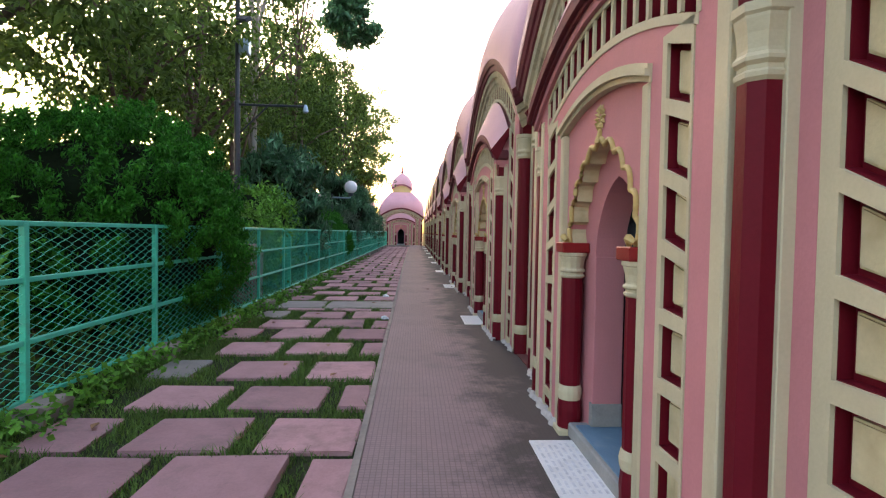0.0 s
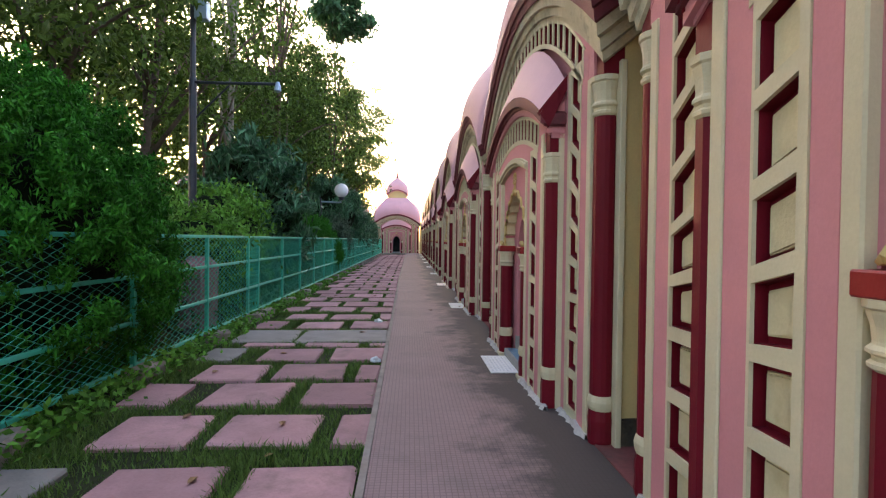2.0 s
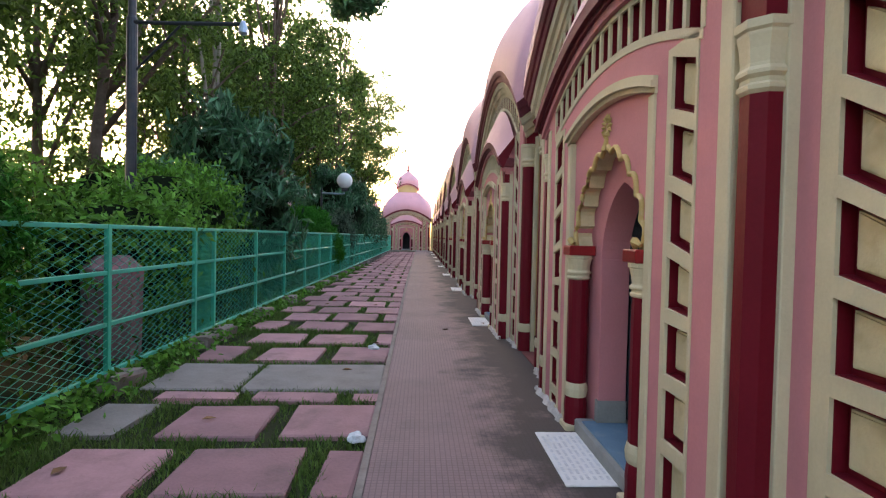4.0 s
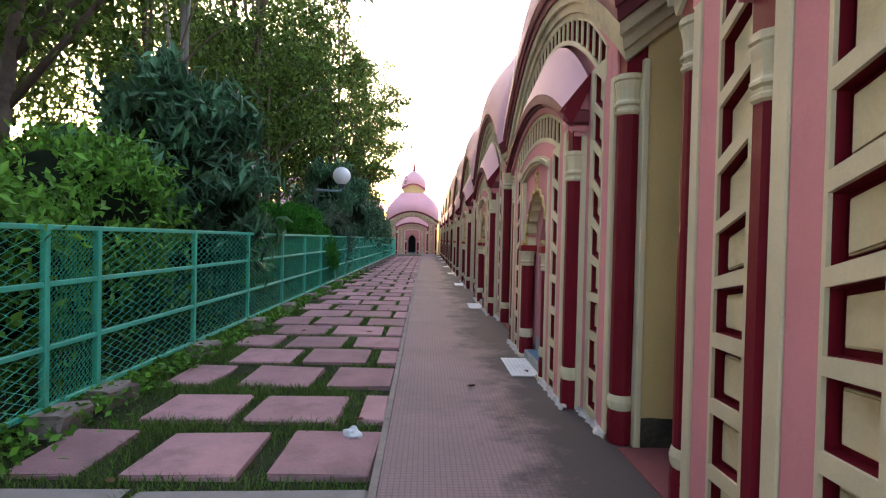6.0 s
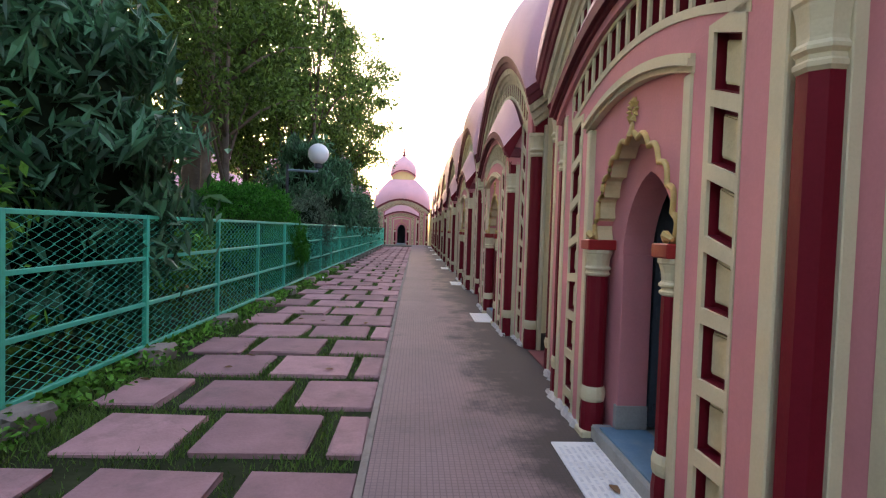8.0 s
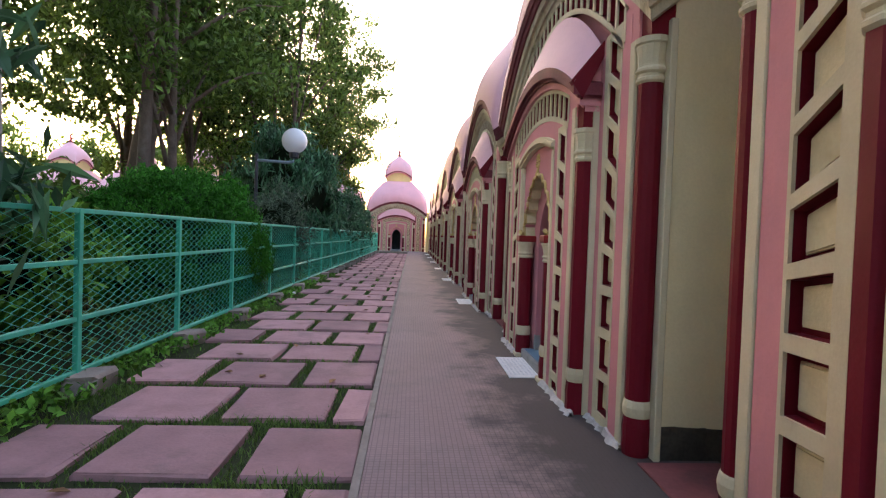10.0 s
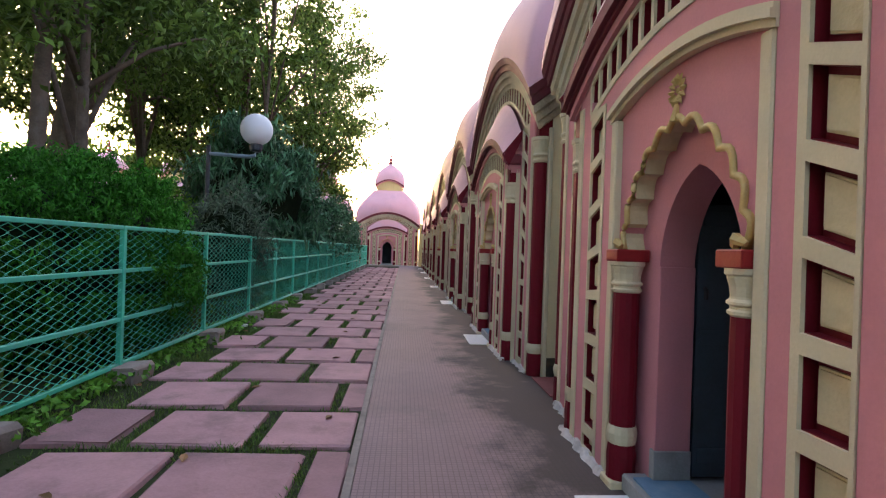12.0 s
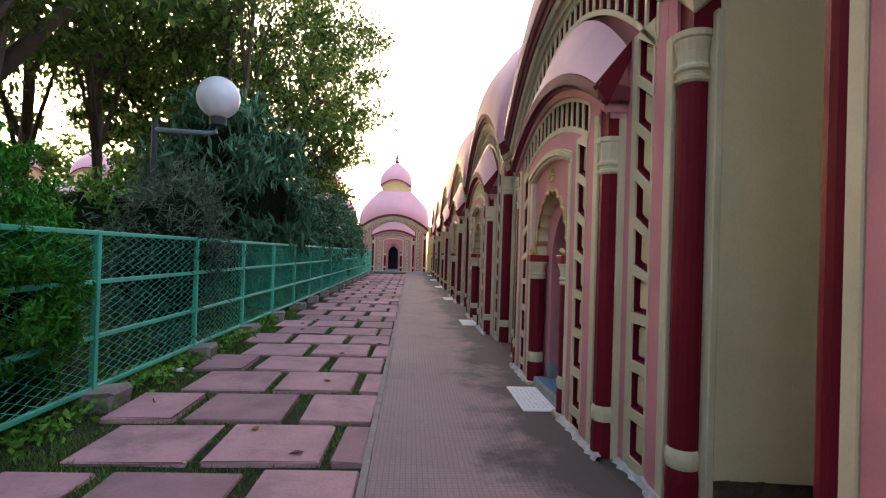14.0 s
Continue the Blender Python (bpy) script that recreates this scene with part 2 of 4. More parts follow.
def tube(bm, pts, radius, n=6):
    """A round bar along pts; radius a number or one for each point."""
    pts = [Vector(p) for p in pts]
    rad = radius if isinstance(radius, (list, tuple)) else [radius] * len(pts)
    rings = []
    for i, p in enumerate(pts):
        d = (pts[min(i + 1, len(pts) - 1)] - pts[max(i - 1, 0)]).normalized()
        a = d.cross(Vector((0, 0, 1)) if abs(d.z) < 0.9 else Vector((1, 0, 0))).normalized()
        b = d.cross(a)
        rings.append([bm.verts.new(p + rad[i] * (math.cos(2 * math.pi * k / n) * a + math.sin(2 * math.pi * k / n) * b)) for k in range(n)])
    for r, q in zip(rings, rings[1:]):
        for k in range(n):
            bm.faces.new((r[k], r[(k + 1) % n], q[(k + 1) % n], q[k]))
    bm.faces.new(rings[0][::-1])
    bm.faces.new(rings[-1])


# ---- temple ----
PITCH, FRONT, FIRST = 5.4, 1.077, -0.38
HALF = 2.32          # half the width of the body
BACK = 0.13          # the body's front behind the porch's front


def slot_low(u): return 2.515 - 0.19 * u * u
def slot_high(u): return 2.725 - 0.20 * u * u
def porch_eave(u): return 2.82 - 0.19 * u * u
def porch_roof(u): return 3.46 - 0.31 * u * u
def main_low(u): return 3.49 - 0.228 * u * u
def main_high(u): return 3.755 - 0.2375 * u * u
def main_eave(u): return 3.945 - 0.19 * u * u


def ladder(temple, sgn, u0, u1, s0, s1, top, step, bar, y, z_end, fall, z_flat, z_full):
    """A strip of niches from the top down to the ground: a cream frame on maroon sides, with a cream plaque in each niche.
    The cross bars lie level low down and dip outwards more and more towards the bowed eaves."""
    def dip(z, u):
        f = min(1.0, max(0.0, (z - z_flat) / (z_full - z_flat)))
        return max(0.0, z - fall * f * (u - s0))
    slots = []
    z = top
    while z > 0.2:
        slots.append((max(z - step + bar, 0.05), z))
        z -= step
    if z > 0.1:
        slots.append((0.04, z))
    for name, mat, ya, yb, g in (("niche_frame", CREAM, y - 0.004, y + 0.012, 0.0), ("niche_lining", MAROON, y + 0.012, y + 0.06, 0.003)):
        bm = bmesh.new()
        for a, b in ((u0, s0 + g), (s1 - g, u1)):
            box(bm, *sorted((sgn * a, sgn * b)), ya, yb, 0.0, z_end)
        last = z_end
        for zb, zt in slots + [(0.0, 0.0)]:
            lo = [dip(zt, u) - g if zt else 0.0 for u in (s0, s1)]
            hi = [last, last] if last == z_end else [dip(last, u) + g for u in (s0, s1)]
            prism(bm, [(sgn * (s0 + g), lo[0]), (sgn * (s1 - g), lo[1]), (sgn * (s1 - g), hi[1]), (sgn * (s0 + g), hi[0])], ya, yb)
            last = zb
        part(name, bm, mat, temple)
    bm = bmesh.new()
    box(bm, *sorted((sgn * u0, sgn * u1)), y + 0.06, y + 0.075, 0.0, z_end)
    part("niche_back", bm, MAROON, temple)
    m = (s1 - s0) * 0.12
    for zb, zt in slots:
        e = (zt - zb) * 0.12
        bm = bmesh.new()
        for ya, yb, k in ((y + 0.046, y + 0.06, 0.0), (y + 0.038, y + 0.046, 0.008)):
            pts = [(s0 + m + k, dip(zb, s0 + m) + e + k), (s1 - m - k, dip(zb, s1 - m) + e + k), (s1 - m - k, dip(zt, s1 - m) - e - k), (s0 + m + k, dip(zt, s0 + m) - e - k)]
            prism(bm, [(sgn * u, z) for u, z in pts], ya, yb)
        part("plaque", bm, PLAQUE, temple)


def slot_arch(temple, low, high, w, n, y):
    """A bow of upright slots between two curved cream bands."""
    for name, mat, ya, yb, g in (("slot_frame", CREAM, y - 0.004, y + 0.012, 0.0), ("slot_lining", MAROON, y + 0.012, y + 0.06, 0.003)):
        bm = bmesh.new()
        band(bm, lambda u: low(u) - 0.045, lambda u: low(u) + g, -w, w, ya, yb)
        band(bm, lambda u: high(u) - g, lambda u: high(u) + 0.03, -w, w, ya, yb)
        for i in range(n + 1):
            u = -w + 2 * w * i / n
            t = 0.016 + g
            prism(bm, [(u - t, low(u)), (u + t, low(u)), (u + t, high(u)), (u - t, high(u))], ya, yb)
        part(name, bm, mat, temple)
    bm = bmesh.new()
    band(bm, low, high, -w, w, y + 0.06, y + 0.075)
    part("slot_back", bm, MAROON, temple)
    first = None
    for i in range(n):
        u = -w + 2 * w * (i + 0.5) / n
        if first is None:
            bm = bmesh.new()
            hw = w / n * 0.5
            hh = (high(0) - low(0)) * 0.34
            box(bm, -hw, hw, -0.014, 0.0, -hh, hh, 0.004)
            first = part("slot_plaque", bm, PLAQUE, temple)
            o = first
        else:
            o = again(first, Matrix.Identity(4))
        o.matrix_basis = Matrix.Translation((u, y + 0.06, (low(u) + high(u)) / 2))


def column(temple, name, u, y, r, zcap, ztop, n, turn, square):
    """A maroon pillar with a cream base ring and capital."""
    bm = bmesh.new()
    lathe(bm, [(r * 1.08, 0.0), (r * 1.14, 0.03), (r * 1.10, 0.10), (r * 1.14, 0.17), (r * 1.04, 0.24)], u, y, n, turn)
    body = part(name, bm, MAROON, temple)
    bm = bmesh.new()
    lathe(bm, [(r * 1.05, 0.24), (r * 1.14, 0.26), (r * 1.19, 0.30), (r * 1.08, 0.335), (r, 0.345)], u, y, n, turn)
    part("base_ring", bm, CREAM, body)
    bm = bmesh.new()
    lathe(bm, [(r, 0.345), (r * 1.02, 1.0), (r, zcap)], u, y, n, turn)
    part("shaft", bm, MAROON, body)
    h = ztop - zcap
    bm = bmesh.new()
    lathe(bm, [(r * 1.0, zcap), (r * 1.16, zcap + h * 0.05), (r * 1.18, zcap + h * 0.11), (r * 1.04, zcap + h * 0.15), (r * 1.04, zcap + h * 0.21), (r * 1.22, zcap + h * 0.26), (r * 1.22, zcap + h * 0.31),
               (r * 1.06, zcap + h * 0.37), (r * 1.04, zcap + h * 0.42), (r * 1.09, zcap + h * 0.62), (r * 1.22, zcap + h * 0.80), (r * 1.22, zcap + h * 0.84), (r * 1.34, zcap + h * 0.88), (r * 1.34, ztop)], u, y, n, turn)
    part("capital", bm, CREAM, body)
    return body


def scallops(hw, spring, tip, lobes, depth):
    """The outline of a lobed arch from one springing to the other."""
    def bow(a):
        x = hw * math.cos(a)
        z = spring + (tip - spring) * (0.90 * math.sin(a) + 0.10 * max(0.0, math.sin(a)) ** 6)
        return x, z
    pts = []
    for i in range(lobes):
        a0, a1 = math.pi * i / lobes, math.pi * (i + 1) / lobes
        p, q = bow(a0), bow(a1)
        cx, cz = (p[0] + q[0]) / 2, (p[1] + q[1]) / 2
        out = Vector((cx, cz - spring + 0.25)).normalized()
        for j in range(6):
            f = j / 6
            s = math.sin(math.pi * f) * depth
            pts.append((p[0] + (q[0] - p[0]) * f + out.x * s, p[1] + (q[1] - p[1]) * f + out.y * s))
    pts.append(bow(math.pi))
    return pts


def pointed(hw, spring, tip, n=10):
    pts = []
    for i in range(2 * n + 1):
        a = math.pi * i / (2 * n)
        pts.append((hw * math.cos(a), spring + (tip - spring) * (0.82 * math.sin(a) + 0.18 * (1 - abs(math.cos(a))))))
    return pts


def holed(bm, w, z0, top, hole, y0, y1):
    """A plate |x| < w from z0 up to the curve top(u), with a doorway of outline hole (from its +x foot over the arch to its -x foot)."""
    half = []
    for x, z in hole:
        if x < -1e-6:
            break
        if half and x > half[-1][0] - 0.002:
            half[-1] = (half[-1][0], max(z, half[-1][1]))
        else:
            half.append((x, z))
    if half[-1][0] > 1e-6:
        half.append((0.0, half[-1][1]))
    line = [(-x, z) for x, z in half] + [(x, z) for x, z in reversed(half[:-1])]
    hx = half[0][0]
    fine = []
    for (xa, za), (xb, zb) in zip(line, line[1:]):
        m = max(1, int((xb - xa) / 0.15))
        fine += [(xa + (xb - xa) * k / m, za + (zb - za) * k / m) for k in range(m)]
    fine.append(line[-1])
    steps = [hx + (w - hx) * k / 6 for k in range(7)]
    for run in (fine, [(x, z0) for x in steps], [(-x, z0) for x in reversed(steps)]):
        rows = [[bm.verts.new(p) for p in ((x, y0, z), (x, y0, top(x)), (x, y1, top(x)), (x, y1, z))] for x, z in run]
        for r, q in zip(rows, rows[1:]):
            for k in range(4):
                bm.faces.new((r[k], r[(k + 1) % 4], q[(k + 1) % 4], q[k]))
        bm.faces.new(rows[0][::-1])
        bm.faces.new(rows[-1])
    bmesh.ops.recalc_face_normals(bm, faces=bm.faces)


def chala_roof(bm, w0, w1, zc, drop, ztop, belly, rows=12, cols=16, thick=0.0):
    """A four-sided bowed roof over eaves that sag to the corners. zc: crown of the eaves; drop: how far corners hang below it."""
    grid = {}
    for side in range(4):
        q = Matrix.Rotation(side * math.pi / 2, 3, 'Z')
        g = []
        for r in range(rows + 1):
            t = r / rows
            w = w1 + (w0 - w1) * (1 - t ** belly) if belly > 1 else w0 + (w1 - w0) * t
            row = []
            for c in range(cols + 1):
                s = -1 + 2 * c / cols
                base = zc - drop * s * s
                z = base + (ztop - base) * t ** 0.92
                # faces swell a little outwards
                sw = 1 + 0.035 * (1 - s * s) * math.sin(math.pi * min(1, t * 1.1))
                row.append(bm.verts.new(q @ Vector((s * w, -w * sw, z))))
            g.append(row)
        for r in range(rows):
            for c in range(cols):
                bm.faces.new((g[r][c], g[r][c + 1], g[r + 1][c + 1], g[r + 1][c]))
    bmesh.ops.remove_doubles(bm, verts=bm.verts, dist=0.002)


def eave_ring(bm, half, curve, y_centre, lift0, lift1, out0, out1, n=20):
    """A moulding that runs round all four sides under bowed eaves."""
    for side in range(4):
        q = Matrix.Rotation(side * math.pi / 2, 3, 'Z')
        rows = []
        for i in range(n + 1):
            s = -1 + 2 * i / n
            r = []
            for out, lift in ((0.0, lift0), (out0, lift0), (out1, lift1), (0.0, lift1)):
                w = half + out
                v = q @ Vector((s * w, -w, curve(s * half) + lift))
                r.append(bm.verts.new((v.x, v.y + y_centre, v.z)))
            rows.append(r)
        for a, b in zip(rows, rows[1:]):
            for k in range(4):
                bm.faces.new((a[k], a[(k + 1) % 4], b[(k + 1) % 4], b[k]))
    bmesh.ops.remove_doubles(bm, verts=bm.verts, dist=0.001)


def make_temple():
    t = new("temple")
    mid = BACK + HALF                 # the body's centre behind the porch's front
    ys = BACK                         # plane of the body's front
    # --- body: side and rear walls, front wall with the doorway
    for name, x0, x1, y0, y1 in (("side_wall", -HALF + 0.02, -HALF + 0.32, ys + 0.164, 2 * mid - BACK), ("side_wall", HALF - 0.32, HALF - 0.02, ys + 0.164, 2 * mid - BACK),
                                 ("rear_wall", -HALF + 0.32, HALF - 0.32, 2 * mid - BACK - 0.3, 2 * mid - BACK)):
        bm = bmesh.new()
        if name == "rear_wall":
            prism(bm, [(x0, 0)] + [(x0 + (x1 - x0) * i / 12, main_eave(x0 + (x1 - x0) * i / 12) - 0.1) for i in range(13)] + [(x1, 0)], y0, y1)
        else:
            pts = [(y0, 0)] + [(y0 + (y1 - y0) * i / 12, main_eave(y0 + (y1 - y0) * i / 12 - mid) - 0.1) for i in range(13)] + [(y1, 0)]
            a = [bm.verts.new((x0, y, z)) for y, z in pts]
            b = [bm.verts.new((x1, y, z)) for y, z in pts]
            bm.faces.new(a)
            bm.faces.new(b[::-1])
            for i in range(len(pts)):
                bm.faces.new((a[i], b[i], b[(i + 1) % len(pts)], a[(i + 1) % len(pts)]))
        part(name, bm, OCHRE, t, "ochre limewashed wall with dark damp stains")
    for sgn in (-1, 1):
        bm = bmesh.new()
        rag = random.Random(31 + sgn)
        y0, y1 = ys + 0.172, 2 * mid - BACK - 0.02
        edge = [(y0 + (y1 - y0) * i / 48, 0.10 + 0.09 * noise.noise(Vector((i * 0.35, sgn * 7, 0))) + rag.uniform(0.0, 0.05) + 0.10 * max(0.0, 1 - i / 7)) for i in range(49)]
        ring = [(y0, 0.0)] + edge + [(y1, 0.0)]
        va = [bm.verts.new((sgn * (HALF - 0.1), y, z)) for y, z in ring]
        vb = [bm.verts.new((sgn * (HALF - 0.014), y, z)) for y, z in ring]
        caps = [bm.faces.new(va), bm.faces.new(vb[::-1])]
        for i in range(len(ring)):
            bm.faces.new((va[i], vb[i], vb[(i + 1) % len(ring)], va[(i + 1) % len(ring)]))
        bmesh.ops.triangulate(bm, faces=caps)
        part("damp_skirting", bm, DAMP, t, "black damp-stained foot of the wall")
    door = [(0.667, 0.0), (0.667, 2.122), (-0.667, 2.122), (-0.667, 0.0)]
    bm = bmesh.new()
    holed(bm, 2.13, 0.0, lambda u: main_eave(u) - 0.1, door, ys + 0.075, ys + 0.22)
    part("front_wall", bm, PINK, t)
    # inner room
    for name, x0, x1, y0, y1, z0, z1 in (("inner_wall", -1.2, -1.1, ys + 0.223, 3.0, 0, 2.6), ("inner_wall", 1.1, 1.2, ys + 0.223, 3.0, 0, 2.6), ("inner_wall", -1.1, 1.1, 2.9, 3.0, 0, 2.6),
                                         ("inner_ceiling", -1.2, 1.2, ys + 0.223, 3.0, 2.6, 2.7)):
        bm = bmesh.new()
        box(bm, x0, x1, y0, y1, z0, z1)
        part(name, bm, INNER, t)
    leaf = bmesh.new()
    box(leaf, -0.405, -0.365, ys + 0.24, ys + 0.74, 0.12, 1.62, 0.004)
    for z in (0.2, 0.85, 1.5):
        box(leaf, -0.366, -0.352, ys + 0.26, ys + 0.72, z, z + 0.08, 0.003)
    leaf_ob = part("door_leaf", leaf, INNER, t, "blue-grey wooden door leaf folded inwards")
    bm = bmesh.new()
    tube(bm, [(-0.36, ys + 0.28, 1.16), (-0.33, ys + 0.27, 1.15), (-0.33, ys + 0.27, 1.10)], 0.012, 6)
    part("latch", bm, STEEL, leaf_ob)
    bm = bmesh.new()
    box(bm, -1.1, 1.1, ys + 0.225, 2.9, 0.0, 0.099)
    part("inner_floor", bm, GREY, t)
    # --- wings of the front: pink strips, cream fillets, ladders of niches
    for sgn in (-1, 1):
        for name, mat, u0, u1, top, y0 in (("cream_fillet", CREAM, 1.42, 1.468, 2.60, ys - 0.006), ("pink_strip", PINK, 1.468, 1.59, 2.75, ys), ("pink_strip", PINK, 1.895, 2.045, 2.86, ys), ("cream_fillet", CREAM, 2.045, 2.12, 2.60, ys - 0.008)):
            bm = bmesh.new()
            a, b = sorted((sgn * u0, sgn * u1))
            box(bm, a, b, y0, ys + 0.075, 0.0, top, 0.006)
            part(name, bm, mat, t)
        ladder(t, sgn, 1.59, 1.895, 1.662, 1.875, 2.765, 0.304, 0.068, ys, 2.80, 0.60, 1.0, 1.75)
        column(t, "corner_column", sgn * 2.195, ys + 0.075, 0.080, 2.295, 2.57, 16, 0, False)
        # cream strip behind the corner column, on the side wall
        bm = bmesh.new()
        a, b = sorted((sgn * 2.12, sgn * (HALF + 0.012)))
        box(bm, a, b, ys + 0.125, ys + 0.168, 0.0, 2.66, 0.005)
        part("corner_strip", bm, CREAM, t)
        bm = bmesh.new()
        a, b = sorted((sgn * 2.12, sgn * 2.29))
        box(bm, a, b, ys + 0.02, ys + 0.2, 2.57, 2.86)
        part("column_block", bm, MAROON, t)
    # --- upper front: bow of slots, pink bands
    bm = bmesh.new()
    band(bm, lambda u: main_high(u) + 0.03, lambda u: main_eave(u) - 0.03, -2.15, 2.15, ys, ys + 0.075)
    part("upper_band", bm, PINK, t)
    slot_arch(t, main_low, main_high, 1.92, 23, ys)
    for sgn in (-1, 1):
        bm = bmesh.new()
        a, b = sorted((sgn * 1.965, sgn * 2.15))
        band(bm, lambda u: 2.60, lambda u: main_high(u) + 0.03, a, b, ys + 0.004, ys + 0.07, 3)
        part("upper_end", bm, PINK, t)
    # --- porch
    hole = [(0.645, 0.0), (0.645, 1.345)] + scallops(0.55, 1.36, 1.955, 11, 0.05) + [(-0.645, 1.345), (-0.645, 0.0)]
    bm = bmesh.new()
    holed(bm, 0.665, 0.0, lambda u: 2.26 - 0.235 * u * u, hole, 0.035, 0.15)
    part("door_panel", bm, PINK, t)
    bm = bmesh.new()
    tube(bm, [(x, 0.03, z) for x, z in hole[2:-2]], 0.018, 6)
    part("lobed_arch", bm, GOLD, t, "gilded lobed edge of the door arch", True)
    bm = bmesh.new()
    lobes = hole[2:-2]
    for (x0, z0), (x1, z1) in zip(lobes, lobes[1:]):
        v = [bm.verts.new(p) for p in ((x0 * 0.992, 0.045, z0 - 0.004), (x1 * 0.992, 0.045, z1 - 0.004), (x1 * 0.992, 0.15, z1 - 0.004), (x0 * 0.992, 0.15, z0 - 0.004))]
        bm.faces.new(v)
    bmesh.ops.remove_doubles(bm, verts=bm.verts, dist=0.0005)
    part("arch_soffit", bm, PLAQUE, t, "cream lobed underside of the arch")
    jamb = [(0.363, 0.0)] + pointed(0.363, 1.263, 1.774) + [(-0.363, 0.0)]
    bm = bmesh.new()
    holed(bm, 0.665, 0.0, lambda u: 2.12, jamb, 0.15, ys + 0.218)
    part("door_jamb", bm, PINK, t)
    for sgn in (-1, 1):
        bm = bmesh.new()
        box(bm, *sorted((sgn * 0.344, sgn * 0.3615)), 0.146, ys + 0.216, 0.0, 1.27, 0.004)
        part("reveal", bm, PINK, t)
    # cream frame of the panel
    for sgn in (-1, 1):
        bm = bmesh.new()
        a, b = sorted((sgn * 0.645, sgn * 0.72))
        box(bm, a, b, -0.008, 0.10, 0.0, 2.13, 0.008)
        part("panel_frame", bm, CREAM, t)
    for lift, out, h in ((0.0, 0.0, 0.03), (0.03, 0.024, 0.035), (0.065, 0.012, 0.022)):
        bm = bmesh.new()
        band(bm, lambda u: 2.247 - 0.235 * u * u + lift, lambda u: 2.247 - 0.235 * u * u + lift + h, -0.735, 0.735, -0.012 - out, 0.06)
        part("arch_moulding", bm, CREAM, t)
    # gilded flower
    bm = bmesh.new()
    lathe(bm, [(0.018, -0.022), (0.02, -0.005), (0.012, 0.008)], 0, 0, 10)
    bmesh.ops.rotate(bm, verts=bm.verts, matrix=Matrix.Rotation(math.pi / 2, 3, 'X'))
    for i in range(12):
        a = 2 * math.pi * i / 12
        c = Vector((math.cos(a), 0, math.sin(a)))
        s = Vector((-math.sin(a), 0, math.cos(a)))
        p = [c * 0.02, c * 0.055 + s * 0.016, c * 0.085, c * 0.055 - s * 0.016]
        mid_v = c * 0.055 + Vector((0, -0.026, 0))
        vs = [bm.verts.new(v + Vector((0, -0.004, 0))) for v in p]
        top = bm.verts.new(mid_v)
        for k in range(4):
            bm.faces.new((vs[k], vs[(k + 1) % 4], top))
    bmesh.ops.translate(bm, verts=bm.verts, vec=(0, 0.033, 2.12))
    tube(bm, [(0, 0.028, 2.05), (0.004, 0.022, 2.01), (0, 0.02, 1.97)], [0.012, 0.018, 0.028], 6)
    part("flower_ornament", bm, GOLD, t, "gilded plaster flower above the arch")
    # pink strips and ladders of the porch
    for sgn in (-1, 1):
        for name, mat, u0, u1, top, y0 in (("pink_strip", PINK, 0.72, 0.84, 2.27, 0.0), ("pink_strip", PINK, 1.095, 1.25, 2.36, 0.0), ("cream_fillet", CREAM, 1.25, 1.335, 2.36, -0.008)):
            bm = bmesh.new()
            a, b = sorted((sgn * u0, sgn * u1))
            box(bm, a, b, y0, 0.16, 0.0, top, 0.006)
            part(name, bm, mat, t)
        ladder(t, sgn, 0.84, 1.095, 0.88, 1.078, 2.245, 0.303, 0.068, 0.0, 2.285, 0.36, 0.95, 1.5)
        column(t, "porch_column", sgn * 1.408, 0.06, 0.072, 1.92, 2.17, 8, math.pi / 8, True)
        bm = bmesh.new()
        a, b = sorted((sgn * 1.33, sgn * 1.495))
        box(bm, a, b, 0.085, ys + 0.075, 0.0, 2.40, 0.004)
        part("porch_return", bm, CREAM, t)
        bm = bmesh.new()
        a, b = sorted((sgn * 1.345, sgn * 1.48))
        box(bm, a, b, 0.012, 0.1, 2.17, 2.37)
        part("column_block", bm, MAROON, t)
        # door column with its red cap
        body = column(t, "door_column", sgn * 0.565, 0.055, 0.074, 1.11, 1.29, 14, 0, False)
        bm = bmesh.new()
        a, b = sorted((sgn * 0.475, sgn * 0.643))
        box(bm, a, b, -0.045, 0.148, 1.29, 1.36, 0.006)
        part("red_cap", bm, BRIGHT, body, "bright red painted capital block")
        bm = bmesh.new()
        tube(bm, [(sgn * 0.535, 0.0, 1.375), (sgn * 0.56, -0.015, 1.40), (sgn * 0.60, 0.0, 1.38)], [0.02, 0.026, 0.012], 6)
        part("scroll", bm, GOLD, body)
        bm = bmesh.new()
        box(bm, *sorted((sgn * 0.475, sgn * 0.643)), -0.04, 0.148, -0.02, 0.04, 0.008)
        part("column_foot", bm, CREAM, body)
    bm = bmesh.new()
    band(bm, lambda u: 2.25 - 0.235 * u * u if abs(u) < 0.72 else 2.265, lambda u: slot_low(u) - 0.045, -1.17, 1.17, 0.003, 0.075, 40)
    part("tympanum", bm, PINK, t)
    slot_arch(t, slot_low, slot_high, 1.12, 15, 0.0)
    bm = bmesh.new()
    band(bm, lambda u: slot_high(u) + 0.03, porch_eave, -1.48, 1.48, 0.0, 0.12)
    for sgn in (-1, 1):
        a, b = sorted((sgn * 1.135, sgn * 1.345))
        band(bm, lambda u: 2.28, lambda u: slot_high(u) + 0.03, a, b, 0.003, 0.12, 2)
    part("porch_band", bm, PINK, t)
